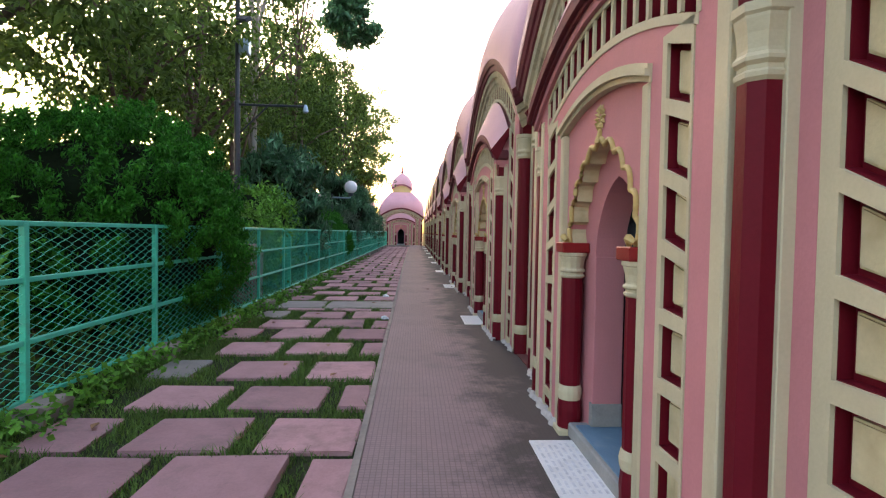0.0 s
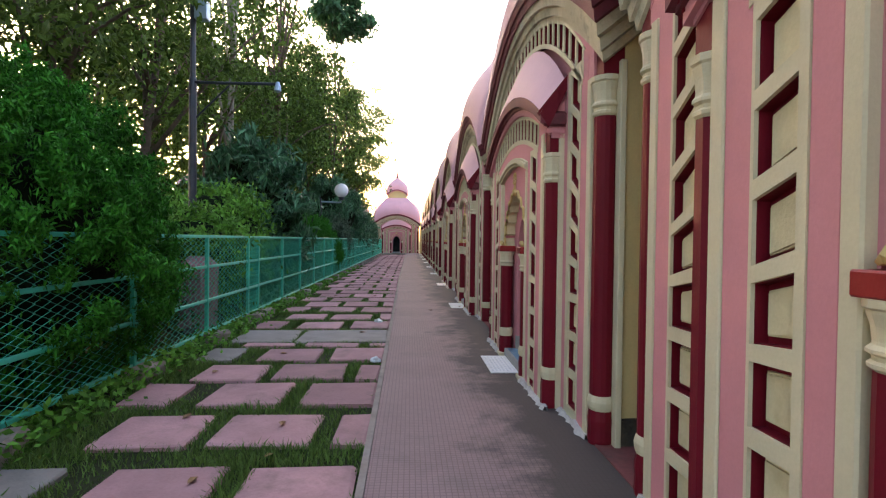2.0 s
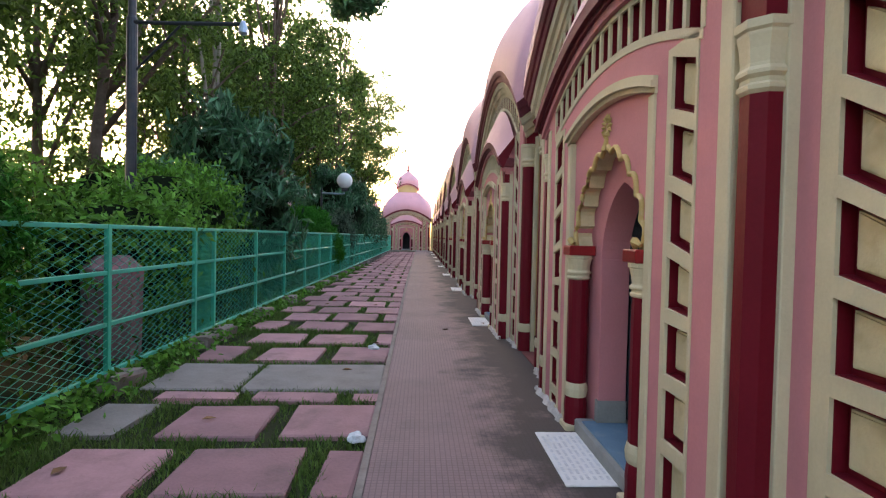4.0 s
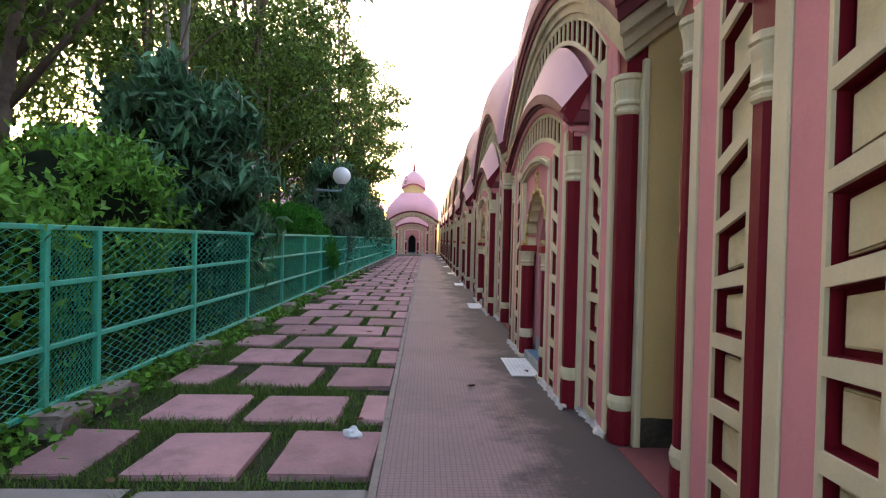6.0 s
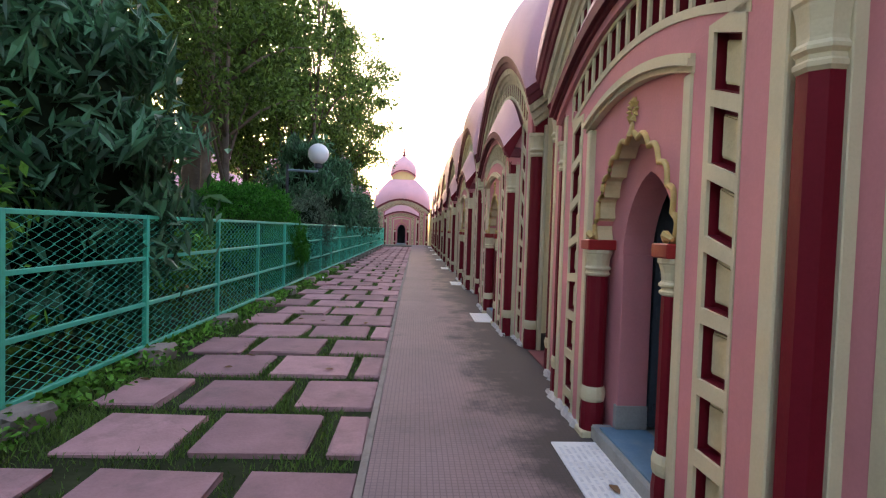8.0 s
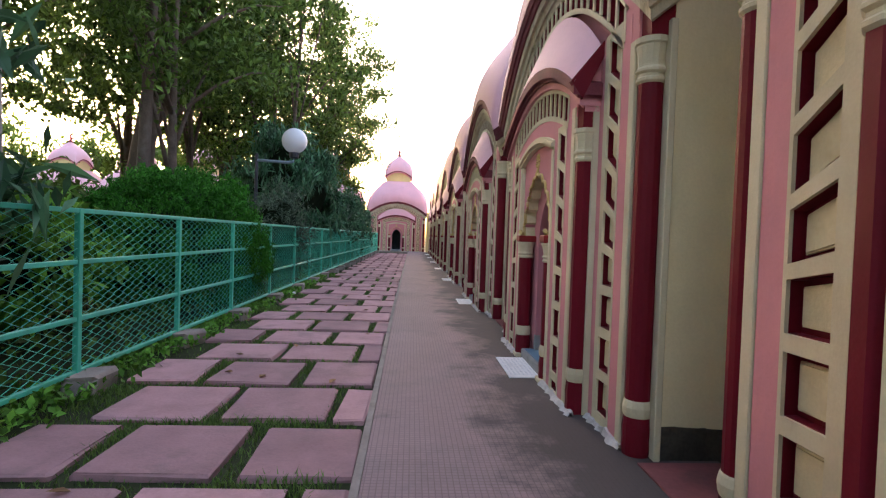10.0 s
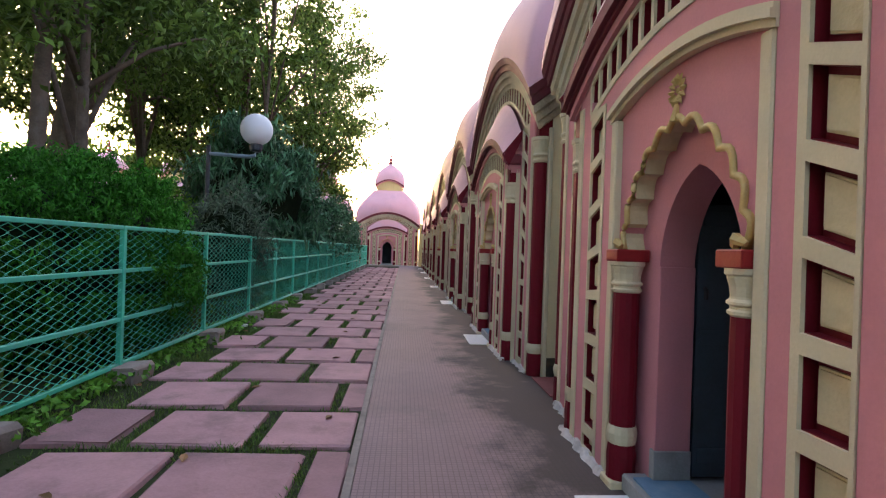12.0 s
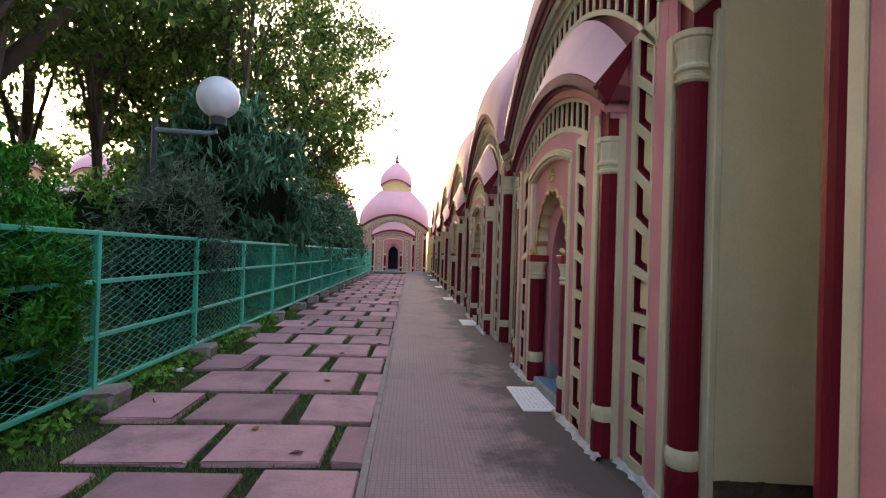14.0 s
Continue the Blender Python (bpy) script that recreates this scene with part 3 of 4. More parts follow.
    # eaves of the porch: stepped moulding, maroon edge, bowed roof
    for i, (l0, l1, out, mat) in enumerate(((-0.06, 0.0, 0.03, PINK), (0.0, 0.03, 0.055, CORNICE), (0.03, 0.12, 0.09, CORNICE))):
        bm = bmesh.new()
        band(bm, lambda u: porch_eave(u) + l0, lambda u: porch_eave(u) + l1, -1.49 - out * 0.6, 1.49 + out * 0.6, -out, ys + 0.03)
        part("porch_eave", bm, mat, t, "weathered maroon eave edge")
    bm = bmesh.new()
    n, rows = 24, []
    for i in range(n + 1):
        s = -1 + 2 * i / n
        row = []
        for j in range(7):
            f = j / 6
            w = 1.55 - 0.04 * f
            u = s * w
            z0, z1 = porch_eave(u) + 0.124, porch_roof(u)
            row.append(bm.verts.new((u, -0.09 + (ys + 0.09) * f ** 1.15, z0 + (z1 - z0) * f)))
        rows.append(row)
    for a, b in zip(rows, rows[1:]):
        for j in range(6):
            bm.faces.new((a[j], a[j + 1], b[j + 1], b[j]))
    part("porch_roof", bm, ROOF, t, "pink bowed porch roof", True)
    for sgn in (-1, 1):
        u = sgn * 1.51
        z0, z1 = porch_eave(1.51), porch_roof(1.51) + 0.03
        bm = bmesh.new()
        for (ya, za), (yb, zb), (yc, zc), (yd, zd) in (((-0.11, z0 + 0.11), (ys, z1 + 0.02), (ys, z1 - 0.10), (-0.02, z0 - 0.02)),):
            a = [bm.verts.new((u - sgn * 0.02, y, z)) for y, z in ((ya, za), (yb, zb), (yc, zc), (yd, zd))]
            b = [bm.verts.new((u + sgn * 0.035, y, z)) for y, z in ((ya, za), (yb, zb), (yc, zc), (yd, zd))]
            bm.faces.new(a)
            bm.faces.new(b[::-1])
            for i in range(4):
                bm.faces.new((a[i], b[i], b[(i + 1) % 4], a[(i + 1) % 4]))
        part("eave_end", bm, MAROON, t)
        bm = bmesh.new()
        a, b = sorted((sgn * 1.42, sgn * 1.495))
        bm2 = [(0.02, 2.29), (ys, 2.29), (ys, z1 - 0.08), (0.02, z0 - 0.0)]
        va = [bm.verts.new((a, y, z)) for y, z in bm2]
        vb = [bm.verts.new((b, y, z)) for y, z in bm2]
        bm.faces.new(va)
        bm.faces.new(vb[::-1])
        for i in range(4):
            bm.faces.new((va[i], vb[i], vb[(i + 1) % 4], va[(i + 1) % 4]))
        part("porch_cheek", bm, PINK, t)
    # --- main eaves and roof
    for l0, l1, o0, o1, mat, lab in ((-0.30, -0.24, 0.02, 0.03, MOSSY, "cream eave moulding stained by black mould"), (-0.24, -0.16, 0.05, 0.06, MOSSY, "cream eave moulding stained by black mould"), (-0.16, -0.08, 0.09, 0.10, MOSSY, "cream eave moulding stained by black mould"),
                                     (-0.08, 0.0, 0.12, 0.13, CORNICE, "weathered maroon eave edge"), (0.0, 0.08, 0.15, 0.17, CORNICE, "weathered maroon eave edge")):
        bm = bmesh.new()
        eave_ring(bm, HALF - 0.02, main_eave, mid, l0, l1, o0, o1)
        part("eave_moulding", bm, mat, t, lab)
    bm = bmesh.new()
    chala_roof(bm, HALF + 0.155, 1.18, main_eave(0) + 0.082, main_eave(0) - main_eave(HALF - 0.02), 5.75, 1.65)
    bmesh.ops.translate(bm, verts=bm.verts, vec=(0, mid, 0))
    part("roof", bm, ROOF, t, "pink bowed four-sided roof", True)
    bm = bmesh.new()
    box(bm, -1.15, 1.15, mid - 1.15, mid + 1.15, 5.68, 5.79)
    part("roof_cap", bm, ROOF, t)
    bm = bmesh.new()
    box(bm, -0.98, 0.98, mid - 0.98, mid + 0.98, 5.79, 6.65)
    part("neck", bm, OCHRE, t, "pale yellow neck between the two roofs")

    def upper(u): return 6.66 - 0.46 * u * u
    for l0, l1, o0, o1, mat in ((-0.14, -0.06, 0.03, 0.05, PINK), (-0.06, 0.0, 0.08, 0.10, CORNICE)):
        bm = bmesh.new()
        eave_ring(bm, 1.05, upper, mid, l0, l1, o0, o1, 12)
        part("upper_eave", bm, mat, t)
    bm = bmesh.new()
    chala_roof(bm, 1.16, 0.05, 6.66, 0.5, 8.05, 1.9)
    bmesh.ops.translate(bm, verts=bm.verts, vec=(0, mid, 0))
    part("upper_roof", bm, ROOF, t, "", True)
    bm = bmesh.new()
    lathe(bm, [(r * 1.5, z - 0.42) for r, z in ((0.08, 8.40), (0.15, 8.52), (0.06, 8.62), (0.05, 8.70), (0.12, 8.80), (0.05, 8.90), (0.03, 8.97), (0.08, 9.05), (0.02, 9.14), (0.012, 9.45))], 0, mid, 10)
    part("finial", bm, CORNICE, t, "", True)
    # --- foot of the walls: threshold and rough mortar
    bm = bmesh.new()
    box(bm, -0.47, 0.47, 0.02, ys + 0.222, 0.0, 0.10, 0.01)
    part("threshold", bm, GREY, t)
    bm = bmesh.new()
    box(bm, -0.38, 0.38, 0.05, ys + 0.22, 0.10, 0.112)
    part("threshold_slab", bm, BLUE, t)
    for sgn in (-1, 1):
        bm = bmesh.new()
        box(bm, *sorted((sgn * 0.336, sgn * 0.39)), 0.138, ys + 0.22, 0.112, 0.27, 0.004)
        part("jamb_skirting", bm, GREY, t)
    rnd = random.Random(4)
    for x0, x1, y in ((-1.53, -0.65, -0.012), (0.65, 1.53, -0.012), (-2.15, -1.53, BACK - 0.012), (1.53, 2.15, BACK - 0.012)):
        bm = bmesh.new()
        n = int((x1 - x0) / 0.05)
        prev = None
        for i in range(n + 1):
            x = x0 + (x1 - x0) * i / n
            d, h = rnd.uniform(0.012, 0.05), rnd.uniform(0.02, 0.055)
            q = [bm.verts.new(p) for p in ((x, y + 0.02, h), (x, y - d * 0.3, h), (x, y - d, 0.0), (x, y + 0.02, 0.0))]
            if prev:
                for k in range(4):
                    bm.faces.new((prev[k], prev[(k + 1) % 4], q[(k + 1) % 4], q[k]))
            prev = q
        part("mortar_foot", bm, MORTAR, t, "crumbling whitewashed mortar at the wall foot")
    return tagged(t, "pink Bengal shrine with cream niches, maroon columns and bowed roof", "temple", "row of shrines along the path")


WIDTHS = {0: 1.02, 1: 1.05, 3: 0.985}          # the shrines are not quite alike in width
SHIFTS = {1: -0.07}                            # nor quite evenly spaced


def temple_pose(k):
    return pose(FRONT, FIRST + PITCH * k + SHIFTS.get(k, 0.0), 0, 0, 0, -90) @ Matrix.Diagonal((WIDTHS.get(k, 1.0), 1, 1, 1))


temple = make_temple()
temple.matrix_basis = temple_pose(2)
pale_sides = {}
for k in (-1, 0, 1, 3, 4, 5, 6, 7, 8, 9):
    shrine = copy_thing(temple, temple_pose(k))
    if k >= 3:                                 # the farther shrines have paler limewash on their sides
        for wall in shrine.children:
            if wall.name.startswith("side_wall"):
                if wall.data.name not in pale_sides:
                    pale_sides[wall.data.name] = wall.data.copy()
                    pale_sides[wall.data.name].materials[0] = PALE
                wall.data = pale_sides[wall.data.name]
for k in range(0, 6):
    copy_thing(temple, pose(-1.46 - 5.4 * k, 53.4, 0.0, 0, 0, 0))

# ---- ground, path, kerb ----
bm = bmesh.new()
box(bm, -900, 900, -900, 900, -0.4, -0.092)
tagged(part("ground", bm, EARTH), "damp earth with moss and weeds", "ground", kind="structure")


def edge_x(y): return max(-0.43, -0.31 - 0.006 * y)
def fence_x(y): return -2.95


bm = bmesh.new()
prev = None
for y in range(-10, 58, 2):
    a = [bm.verts.new(p) for p in ((edge_x(y), y, -0.2), (edge_x(y), y, 0.0), (1.75, y, 0.0), (1.75, y, -0.2))]
    if prev:
        for i in range(4):
            bm.faces.new((prev[i], prev[(i + 1) % 4], a[(i + 1) % 4], a[i]))
    prev = a
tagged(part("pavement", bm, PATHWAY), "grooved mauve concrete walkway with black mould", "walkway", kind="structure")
bm = bmesh.new()
prev = None
for y in range(-10, 58, 2):
    x = edge_x(y)
    a = [bm.verts.new(p) for p in ((x - 0.05, y, -0.2), (x - 0.05, y, 0.006), (x - 0.003, y, 0.008), (x - 0.003, y, -0.2))]
    if prev:
        for i in range(4):
            bm.faces.new((prev[i], prev[(i + 1) % 4], a[(i + 1) % 4], a[i]))
    prev = a
tagged(part("kerb", bm, CONCRETE), "narrow worn concrete kerb along the walkway", "kerb", kind="structure")
for k in range(-1, 10):
    bm = bmesh.new()
    y = FIRST + PITCH * (k + 0.5)
    box(bm, 1.22, 5.6, y - 0.37, y + 0.37, -0.1, 0.012)
    tagged(part("passage_floor", bm, RED_FLOOR), "red oxide floor in the gap between shrines", "floor", kind="structure")
bm = bmesh.new()
box(bm, 6.6, 6.8, -10, 62, 0, 3.0)
tagged(part("wall_east", bm, OCHRE), "plain ochre boundary wall behind the shrines", "wall", kind="structure")
bm = bmesh.new()
box(bm, 0.95, 6.6, 53.2, 53.4, 0, 3.2)
tagged(part("wall_north", bm, OCHRE), "plain ochre wall beside the end shrine", "wall", kind="structure")
bm = bmesh.new()
box(bm, -34, 1.0, 53.0, 61, -0.1, 0.004)
tagged(part("plinth", bm, CONCRETE), "dark low plinth under the end shrines", "plinth", kind="structure")

# ---- marble slabs at the doors ----
bm = bmesh.new()
box(bm, -0.16, 0.16, -0.41, 0.41, 0.0, 0.012, 0.003)
slab = part("door_slab", bm, MARBLE)
rnd = random.Random(9)
for i in range(7):
    bm = bmesh.new()
    y = -0.34
    x = -0.125 + i * 0.04
    while y < 0.32:
        w = rnd.uniform(0.04, 0.11)
        box(bm, x - 0.009, x + 0.009, y, min(y + w, 0.35), 0.0125, 0.0140)
        y += w + 0.025
    part("inscription_line", bm, INK, slab)
tagged(slab, "white marble slab with a worn inscription before the shrine door", "slab", "marble slabs at the doors")
slab.matrix_basis = pose(0.96, FIRST - 0.03, 0.0)
for k in range(-1, 10):
    if k:
        copy_thing(slab, pose(0.96, FIRST - 0.03 + PITCH * k, 0.0))

# ---- fence ----
fence = tagged(new("fence"), "green painted iron fence with chain-link mesh", "fence")
BAY = 1.90
HEIGHT = 1.45
posts = [-5.35, -3.35, -1.35, 0.64, 2.66, 4.68, 6.68, 8.57, 9.2, 11.1, 13.05, 15.05, 16.95, 18.85, 21.05, 23.2, 25.1] + [27.0 + 1.93 * i for i in range(14)]
bm = bmesh.new()
box(bm, -0.025, 0.025, -0.025, 0.025, -0.13, HEIGHT, 0.004)
post = part("post", bm, GREEN, fence)
bm = bmesh.new()
for i in range(11):
    y0 = 0.03 + i * (BAY - 0.06) / 11
    w = (BAY - 0.06) / 11
    for z0, step in ((0.08, 0),):
        n = 18
        h = (HEIGHT - 0.12) / n
        pts = [(0.012 * (1 if j % 2 else -1), y0 + (w * 0.98 if j % 2 else w * 0.02), z0 + j * h) for j in range(n + 1)]
        tube(bm, pts, 0.0049, 3)
        pts = [(0.012 * (-1 if j % 2 else 1), y0 + (w * 0.02 if j % 2 else w * 0.98), z0 + j * h) for j in range(n + 1)]
        tube(bm, pts, 0.0049, 3)
link = part("chain_link", bm, GREEN, fence)
bm = bmesh.new()
box(bm, -0.02, 0.02, 0.026, BAY - 0.026, -0.02, 0.02, 0.004)
rail = part("rail", bm, GREEN, fence)
bm = bmesh.new()
box(bm, -0.13, 0.13, -0.2, 0.2, -0.14, 0.075, 0.02)
for v in bm.verts:
    v.co += Vector((rnd.uniform(-0.02, 0.02), rnd.uniform(-0.03, 0.03), rnd.uniform(-0.015, 0.015)))
foot = part("footing", bm, CONCRETE, fence, "broken concrete footing")
for i, y in enumerate(posts):
    m = pose(fence_x(y), y, 0)
    fm = pose(fence_x(y) + 0.11, y, 0.0, 0, 0, rnd.uniform(-14, 14))
    bay = (posts[i + 1] if i + 1 < len(posts) else y + BAY) - y
    fit_bay = m @ Matrix.Diagonal((1, bay / BAY, 1, 1))
    if i == 0:
        post.matrix_basis, link.matrix_basis, foot.matrix_basis = m, fit_bay, fm
        rail.matrix_basis = fit_bay @ Matrix.Translation((0, 0, HEIGHT - 0.02))
    else:
        again(post, m)
        again(link, fit_bay)
        again(foot, fm)
        again(rail, fit_bay @ Matrix.Translation((0, 0, HEIGHT - 0.02)))
    for z in (0.07, 0.52, 1.00):
        again(rail, fit_bay @ Matrix.Translation((-0.004, 0, z)))

# ---- lamps ----
pole = new("light_pole")
bm = bmesh.new()
lathe(bm, [(0.075, -0.1), (0.075, 4.5), (0.055, 4.55), (0.055, 8.4)], 0, 0, 12)
part("mast", bm, STEEL, pole)
bm = bmesh.new()
tube(bm, [(0, -0.02, 4.45), (0.5, -0.1, 4.42), (1.70, -0.28, 4.38)], 0.03, 8)
tube(bm, [(0.05, 0, 3.75), (0.75, -0.13, 4.38)], 0.018, 6)
part("arm", bm, STEEL, pole)
bm = bmesh.new()
lathe(bm, [(0.02, 4.22), (0.07, 4.25), (0.06, 4.33), (0.03, 4.42)], 1.70, -0.28, 10)
part("lamp_holder", bm, ALLOY, pole)
for x, y, z, w in ((-0.14, -0.18, 7.1, 0.42), (0.18, -0.1, 6.45, 0.34)):
    bm = bmesh.new()
    box(bm, -w / 2, w / 2, -0.06, 0.06, -w * 0.36, w * 0.36, 0.03)
    f = part("floodlight", bm, STEEL, pole, "flat flood lamp tilted down")
    f.matrix_basis = pose(x, y, z, -50, 12, -30)
bm = bmesh.new()
box(bm, 0.06, 0.30, -0.12, 0.08, 5.65, 6.0, 0.01)
part("junction_box", bm, ALLOY, pole)
tagged(pole, "dark steel light pole with bracket arm and flood lamps", "street lamp")
pole.matrix_basis = pose(-4.35, 9.67, 0)

gl = new("globe_lamp")
bm = bmesh.new()
bmesh.ops.create_uvsphere(bm, u_segments=32, v_segments=20, radius=0.34, matrix=Matrix.Translation((0, 0, 3.78)))
part("globe", bm, GLOBE, gl, "white opal glass globe", True)
bm = bmesh.new()
lathe(bm, [(0.08, 3.30), (0.13, 3.33), (0.14, 3.45), (0.10, 3.48)], 0, 0, 12)
part("collar", bm, STEEL, gl)
bm = bmesh.new()
tube(bm, [(0, 0, 3.34), (-0.02, 0, 3.22), (-0.15, 0, 3.19), (-1.0, 0.0, 3.22)], 0.04, 8)
part("arm", bm, ALLOY, gl)
bm = bmesh.new()
lathe(bm, [(0.05, -0.1), (0.045, 3.4)], -1.0, 0.0, 10)
part("mast", bm, STEEL, gl)
tagged(gl, "white globe lamp on a bracket arm", "street lamp")
gl.matrix_basis = pose(-3.44, 25.1, 0)

# ---- plants ----
def leaf_mesh(name, centres, size, mat, rng, aspect=0.45, droop=0.0, fold=0.25, spread=0.35):
    """Many single leaves, each a folded blade of four triangles."""
    n = len(centres)
    d = rng.normal(size=(n, 3))
    d[:, 2] -= droop * 2.2
    d /= np.linalg.norm(d, axis=1)[:, None]
    up = rng.normal(size=(n, 3)) * 0.7 + np.array([0, 0, 1.0])
    s = np.cross(d, up)
    s /= np.linalg.norm(s, axis=1)[:, None] + 1e-9
    nrm = np.cross(s, d)
    ln = size * rng.uniform(1 - spread, 1 + spread, n)[:, None]
    w = ln * aspect * 0.5
    base = centres - d * ln * 0.5
    tip = centres + d * ln * 0.5 - np.array([0, 0, 1]) * ln * 0.12
    midp = centres - nrm * ln * fold * 0.25
    left, right = centres + s * w, centres - s * w
    verts = np.stack([base, left, tip, right, midp], 1).reshape(-1, 3)
    i = np.arange(n)[:, None] * 5
    faces = np.concatenate([i + np.array([[0, 4, 1]]), i + np.array([[1, 4, 2]]), i + np.array([[0, 3, 4]]), i + np.array([[3, 2, 4]])], 1).reshape(-1, 3)
    me = bpy.data.meshes.new(name)
    me.from_pydata(verts.tolist(), [], faces.tolist())
    me.materials.append(mat)
    return me


def cloud(rng, n, centre, radii, clumps, clump_size, shell=0.55):
    """Leaf places in clumps spread through an ellipsoid, thinner inside."""
    v = rng.normal(size=(clumps, 3))
    v /= np.linalg.norm(v, axis=1)[:, None]
    r = rng.uniform(shell ** 3, 1, clumps)[:, None] ** (1 / 3)
    c = v * r * np.array(radii) * rng.uniform(0.82, 1.12, (clumps, 1))
    pick = rng.integers(0, clumps, n)
    size = clump_size * rng.uniform(0.6, 1.4, clumps)
    off = rng.normal(size=(n, 3)) * size[pick][:, None] * np.array([0.5, 0.5, 0.36])
    return c[pick] + off + np.array(centre), c + np.array(centre)


def limb_tree(name, label, x, y, trunk_r, height, crown_z, radii, leaves, leaf, mat, seed, bark=None, clumps=90, clump=0.75, lean=(0, 0), aspect=0.45, droop=0.2, shell=0.45, limbs=9):
    rng = np.random.default_rng(seed)
    t = new(name)
    top = Vector((lean[0], lean[1], crown_z))
    bm = bmesh.new()
    pts = [Vector((lean[0] * f ** 1.5 + 0.12 * math.sin(3 * f + seed), lean[1] * f ** 1.5 + 0.1 * math.sin(4 * f + seed * 2), -0.15 + (height * 0.9 + 0.15) * f)) for f in [i / 10 for i in range(11)]]
    tube(bm, pts, [trunk_r * (1.25 if i == 0 else 1.0) * (1 - 0.075 * i) for i in range(11)], 10)
    centres, cc = cloud(rng, leaves, top, radii, clumps, clump, shell)
    for k in rng.choice(clumps, min(limbs, clumps), replace=False):
        end = Vector(cc[k])
        f = float(rng.uniform(0.35, 0.8))
        start = pts[int(f * 10)]
        m1 = start.lerp(end, 0.4) + Vector((0, 0, 0.3))
        m2 = start.lerp(end, 0.75) + Vector((0, 0, 0.25))
        r = trunk_r * 0.42
        tube(bm, [start, m1, m2, end], [r, r * 0.7, r * 0.45, r * 0.15], 6)
    part("trunk", bm, bark or BARK, t, "", True)
    ob = new("crown", leaf_mesh("crown", centres, leaf, mat, rng, aspect, droop))
    ob.parent = t
    t.matrix_basis = pose(x, y, 0)
    return tagged(t, label, "tree")


def bush(name, label, x, y, radii, leaves, leaf, mat, seed, aspect=0.45, droop=0.1, clumps=160, clump=0.3, shell=0.75, category="shrub", base=0.0, core=0.8):
    """A plant leafed to the ground, round a solid core painted dark as its inner shade."""
    rng = np.random.default_rng(seed)
    t = new(name)
    rz = radii[2]
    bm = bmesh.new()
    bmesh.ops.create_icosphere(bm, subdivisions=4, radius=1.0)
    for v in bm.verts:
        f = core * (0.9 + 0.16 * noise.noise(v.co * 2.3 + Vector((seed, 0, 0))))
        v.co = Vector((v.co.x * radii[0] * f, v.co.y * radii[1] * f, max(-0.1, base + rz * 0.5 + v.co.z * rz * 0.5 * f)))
    part("twig_core", bm, SHADE_FILL, t, "solid core painted near-black for the shade inside the plant", True)
    centres, _ = cloud(rng, leaves, (0, 0, base + rz * 0.5), (radii[0], radii[1], rz * 0.5), clumps, clump, shell)
    centres = centres[centres[:, 2] > 0.02]
    ob = new("foliage", leaf_mesh("foliage", centres, leaf, mat, rng, aspect, droop))
    ob.parent = t
    t.matrix_basis = pose(x, y, 0)
    return tagged(t, label, category)


def thuja(label, x, y, radii, n, seed):
    """A clipped conifer: a bulging dome with upright feathery sprays."""
    rng = np.random.default_rng(seed)
    t = new("clipped_thuja")

    def shape(v):
        k = 1 + 0.10 * noise.noise(Vector(v) * 1.6 + Vector((seed, 3, 0))) + 0.05 * noise.noise(Vector(v) * 4.5)
        z = v[2]
        return np.array([v[0] * radii[0] * k, v[1] * radii[1] * k, max(0.0, radii[2] * (0.42 + 0.58 * z) * k)])
    # solid core behind the sprays, its dark colour standing in for shade
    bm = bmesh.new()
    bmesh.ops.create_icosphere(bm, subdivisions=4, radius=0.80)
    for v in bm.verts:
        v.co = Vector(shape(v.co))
    part("twig_core", bm, SHADE_FILL, t, "solid core painted near-black for the shade inside the plant", True)
    clumps = 900
    v = rng.normal(size=(clumps, 3))
    v /= np.linalg.norm(v, axis=1)[:, None]
    v = v[v[:, 2] > -0.72]
    c = np.array([shape(q * rng.uniform(0.9, 1.03)) for q in v])
    pick = rng.integers(0, len(c), n)
    out = v[pick] * np.array([1, 1, 0.6]) + np.array([0, 0, 0.55])
    out /= np.linalg.norm(out, axis=1)[:, None]
    f = rng.uniform(-0.5, 1, n)[:, None]
    lift = rng.uniform(0.10, 0.24, len(c))[pick][:, None]
    pos = c[pick] + out * f * lift + rng.normal(size=(n, 3)) * 0.05 * (1.15 - 0.6 * f)
    ob = new("foliage", leaf_mesh("foliage", pos, 0.075, NEEDLE, rng, 0.26, -0.5, 0.1))
    ob.parent = t
    t.matrix_basis = pose(x, y, 0)
    return tagged(t, label, "shrub")


thuja("large rounded dark green clipped thuja bulging over the fence", -4.35, 4.2, (1.75, 2.05, 3.05), 130000, 3)
thuja("low rounded dark green clipped thuja behind the fence", -4.35, 20.1, (1.45, 1.7, 2.25), 100000, 8)
bush("broadleaf_shrub", "broad-leaved shrub with pale new leaves beside the fence", -4.3, 0.7, (0.8, 0.9, 2.2), 2600, 0.20, LEAF_BRIGHT, 21, 0.3, 0.2, 90, 0.3)
bush("broadleaf_shrub", "bright green leafy shrub growing through the fence", -3.9, 8.6, (0.8, 1.6, 2.0), 7000, 0.11, LEAF_BRIGHT, 22)
bush("broadleaf_shrub", "bright green leafy shrub growing behind the fence", -4.4, 11.0, (1.2, 1.3, 2.7), 9000, 0.12, LEAF_BRIGHT, 23)
bush("broadleaf_shrub", "bright green leafy shrub growing behind the fence", -5.6, 7.2, (1.6, 1.6, 2.6), 8000, 0.13, LEAF_BRIGHT, 24)
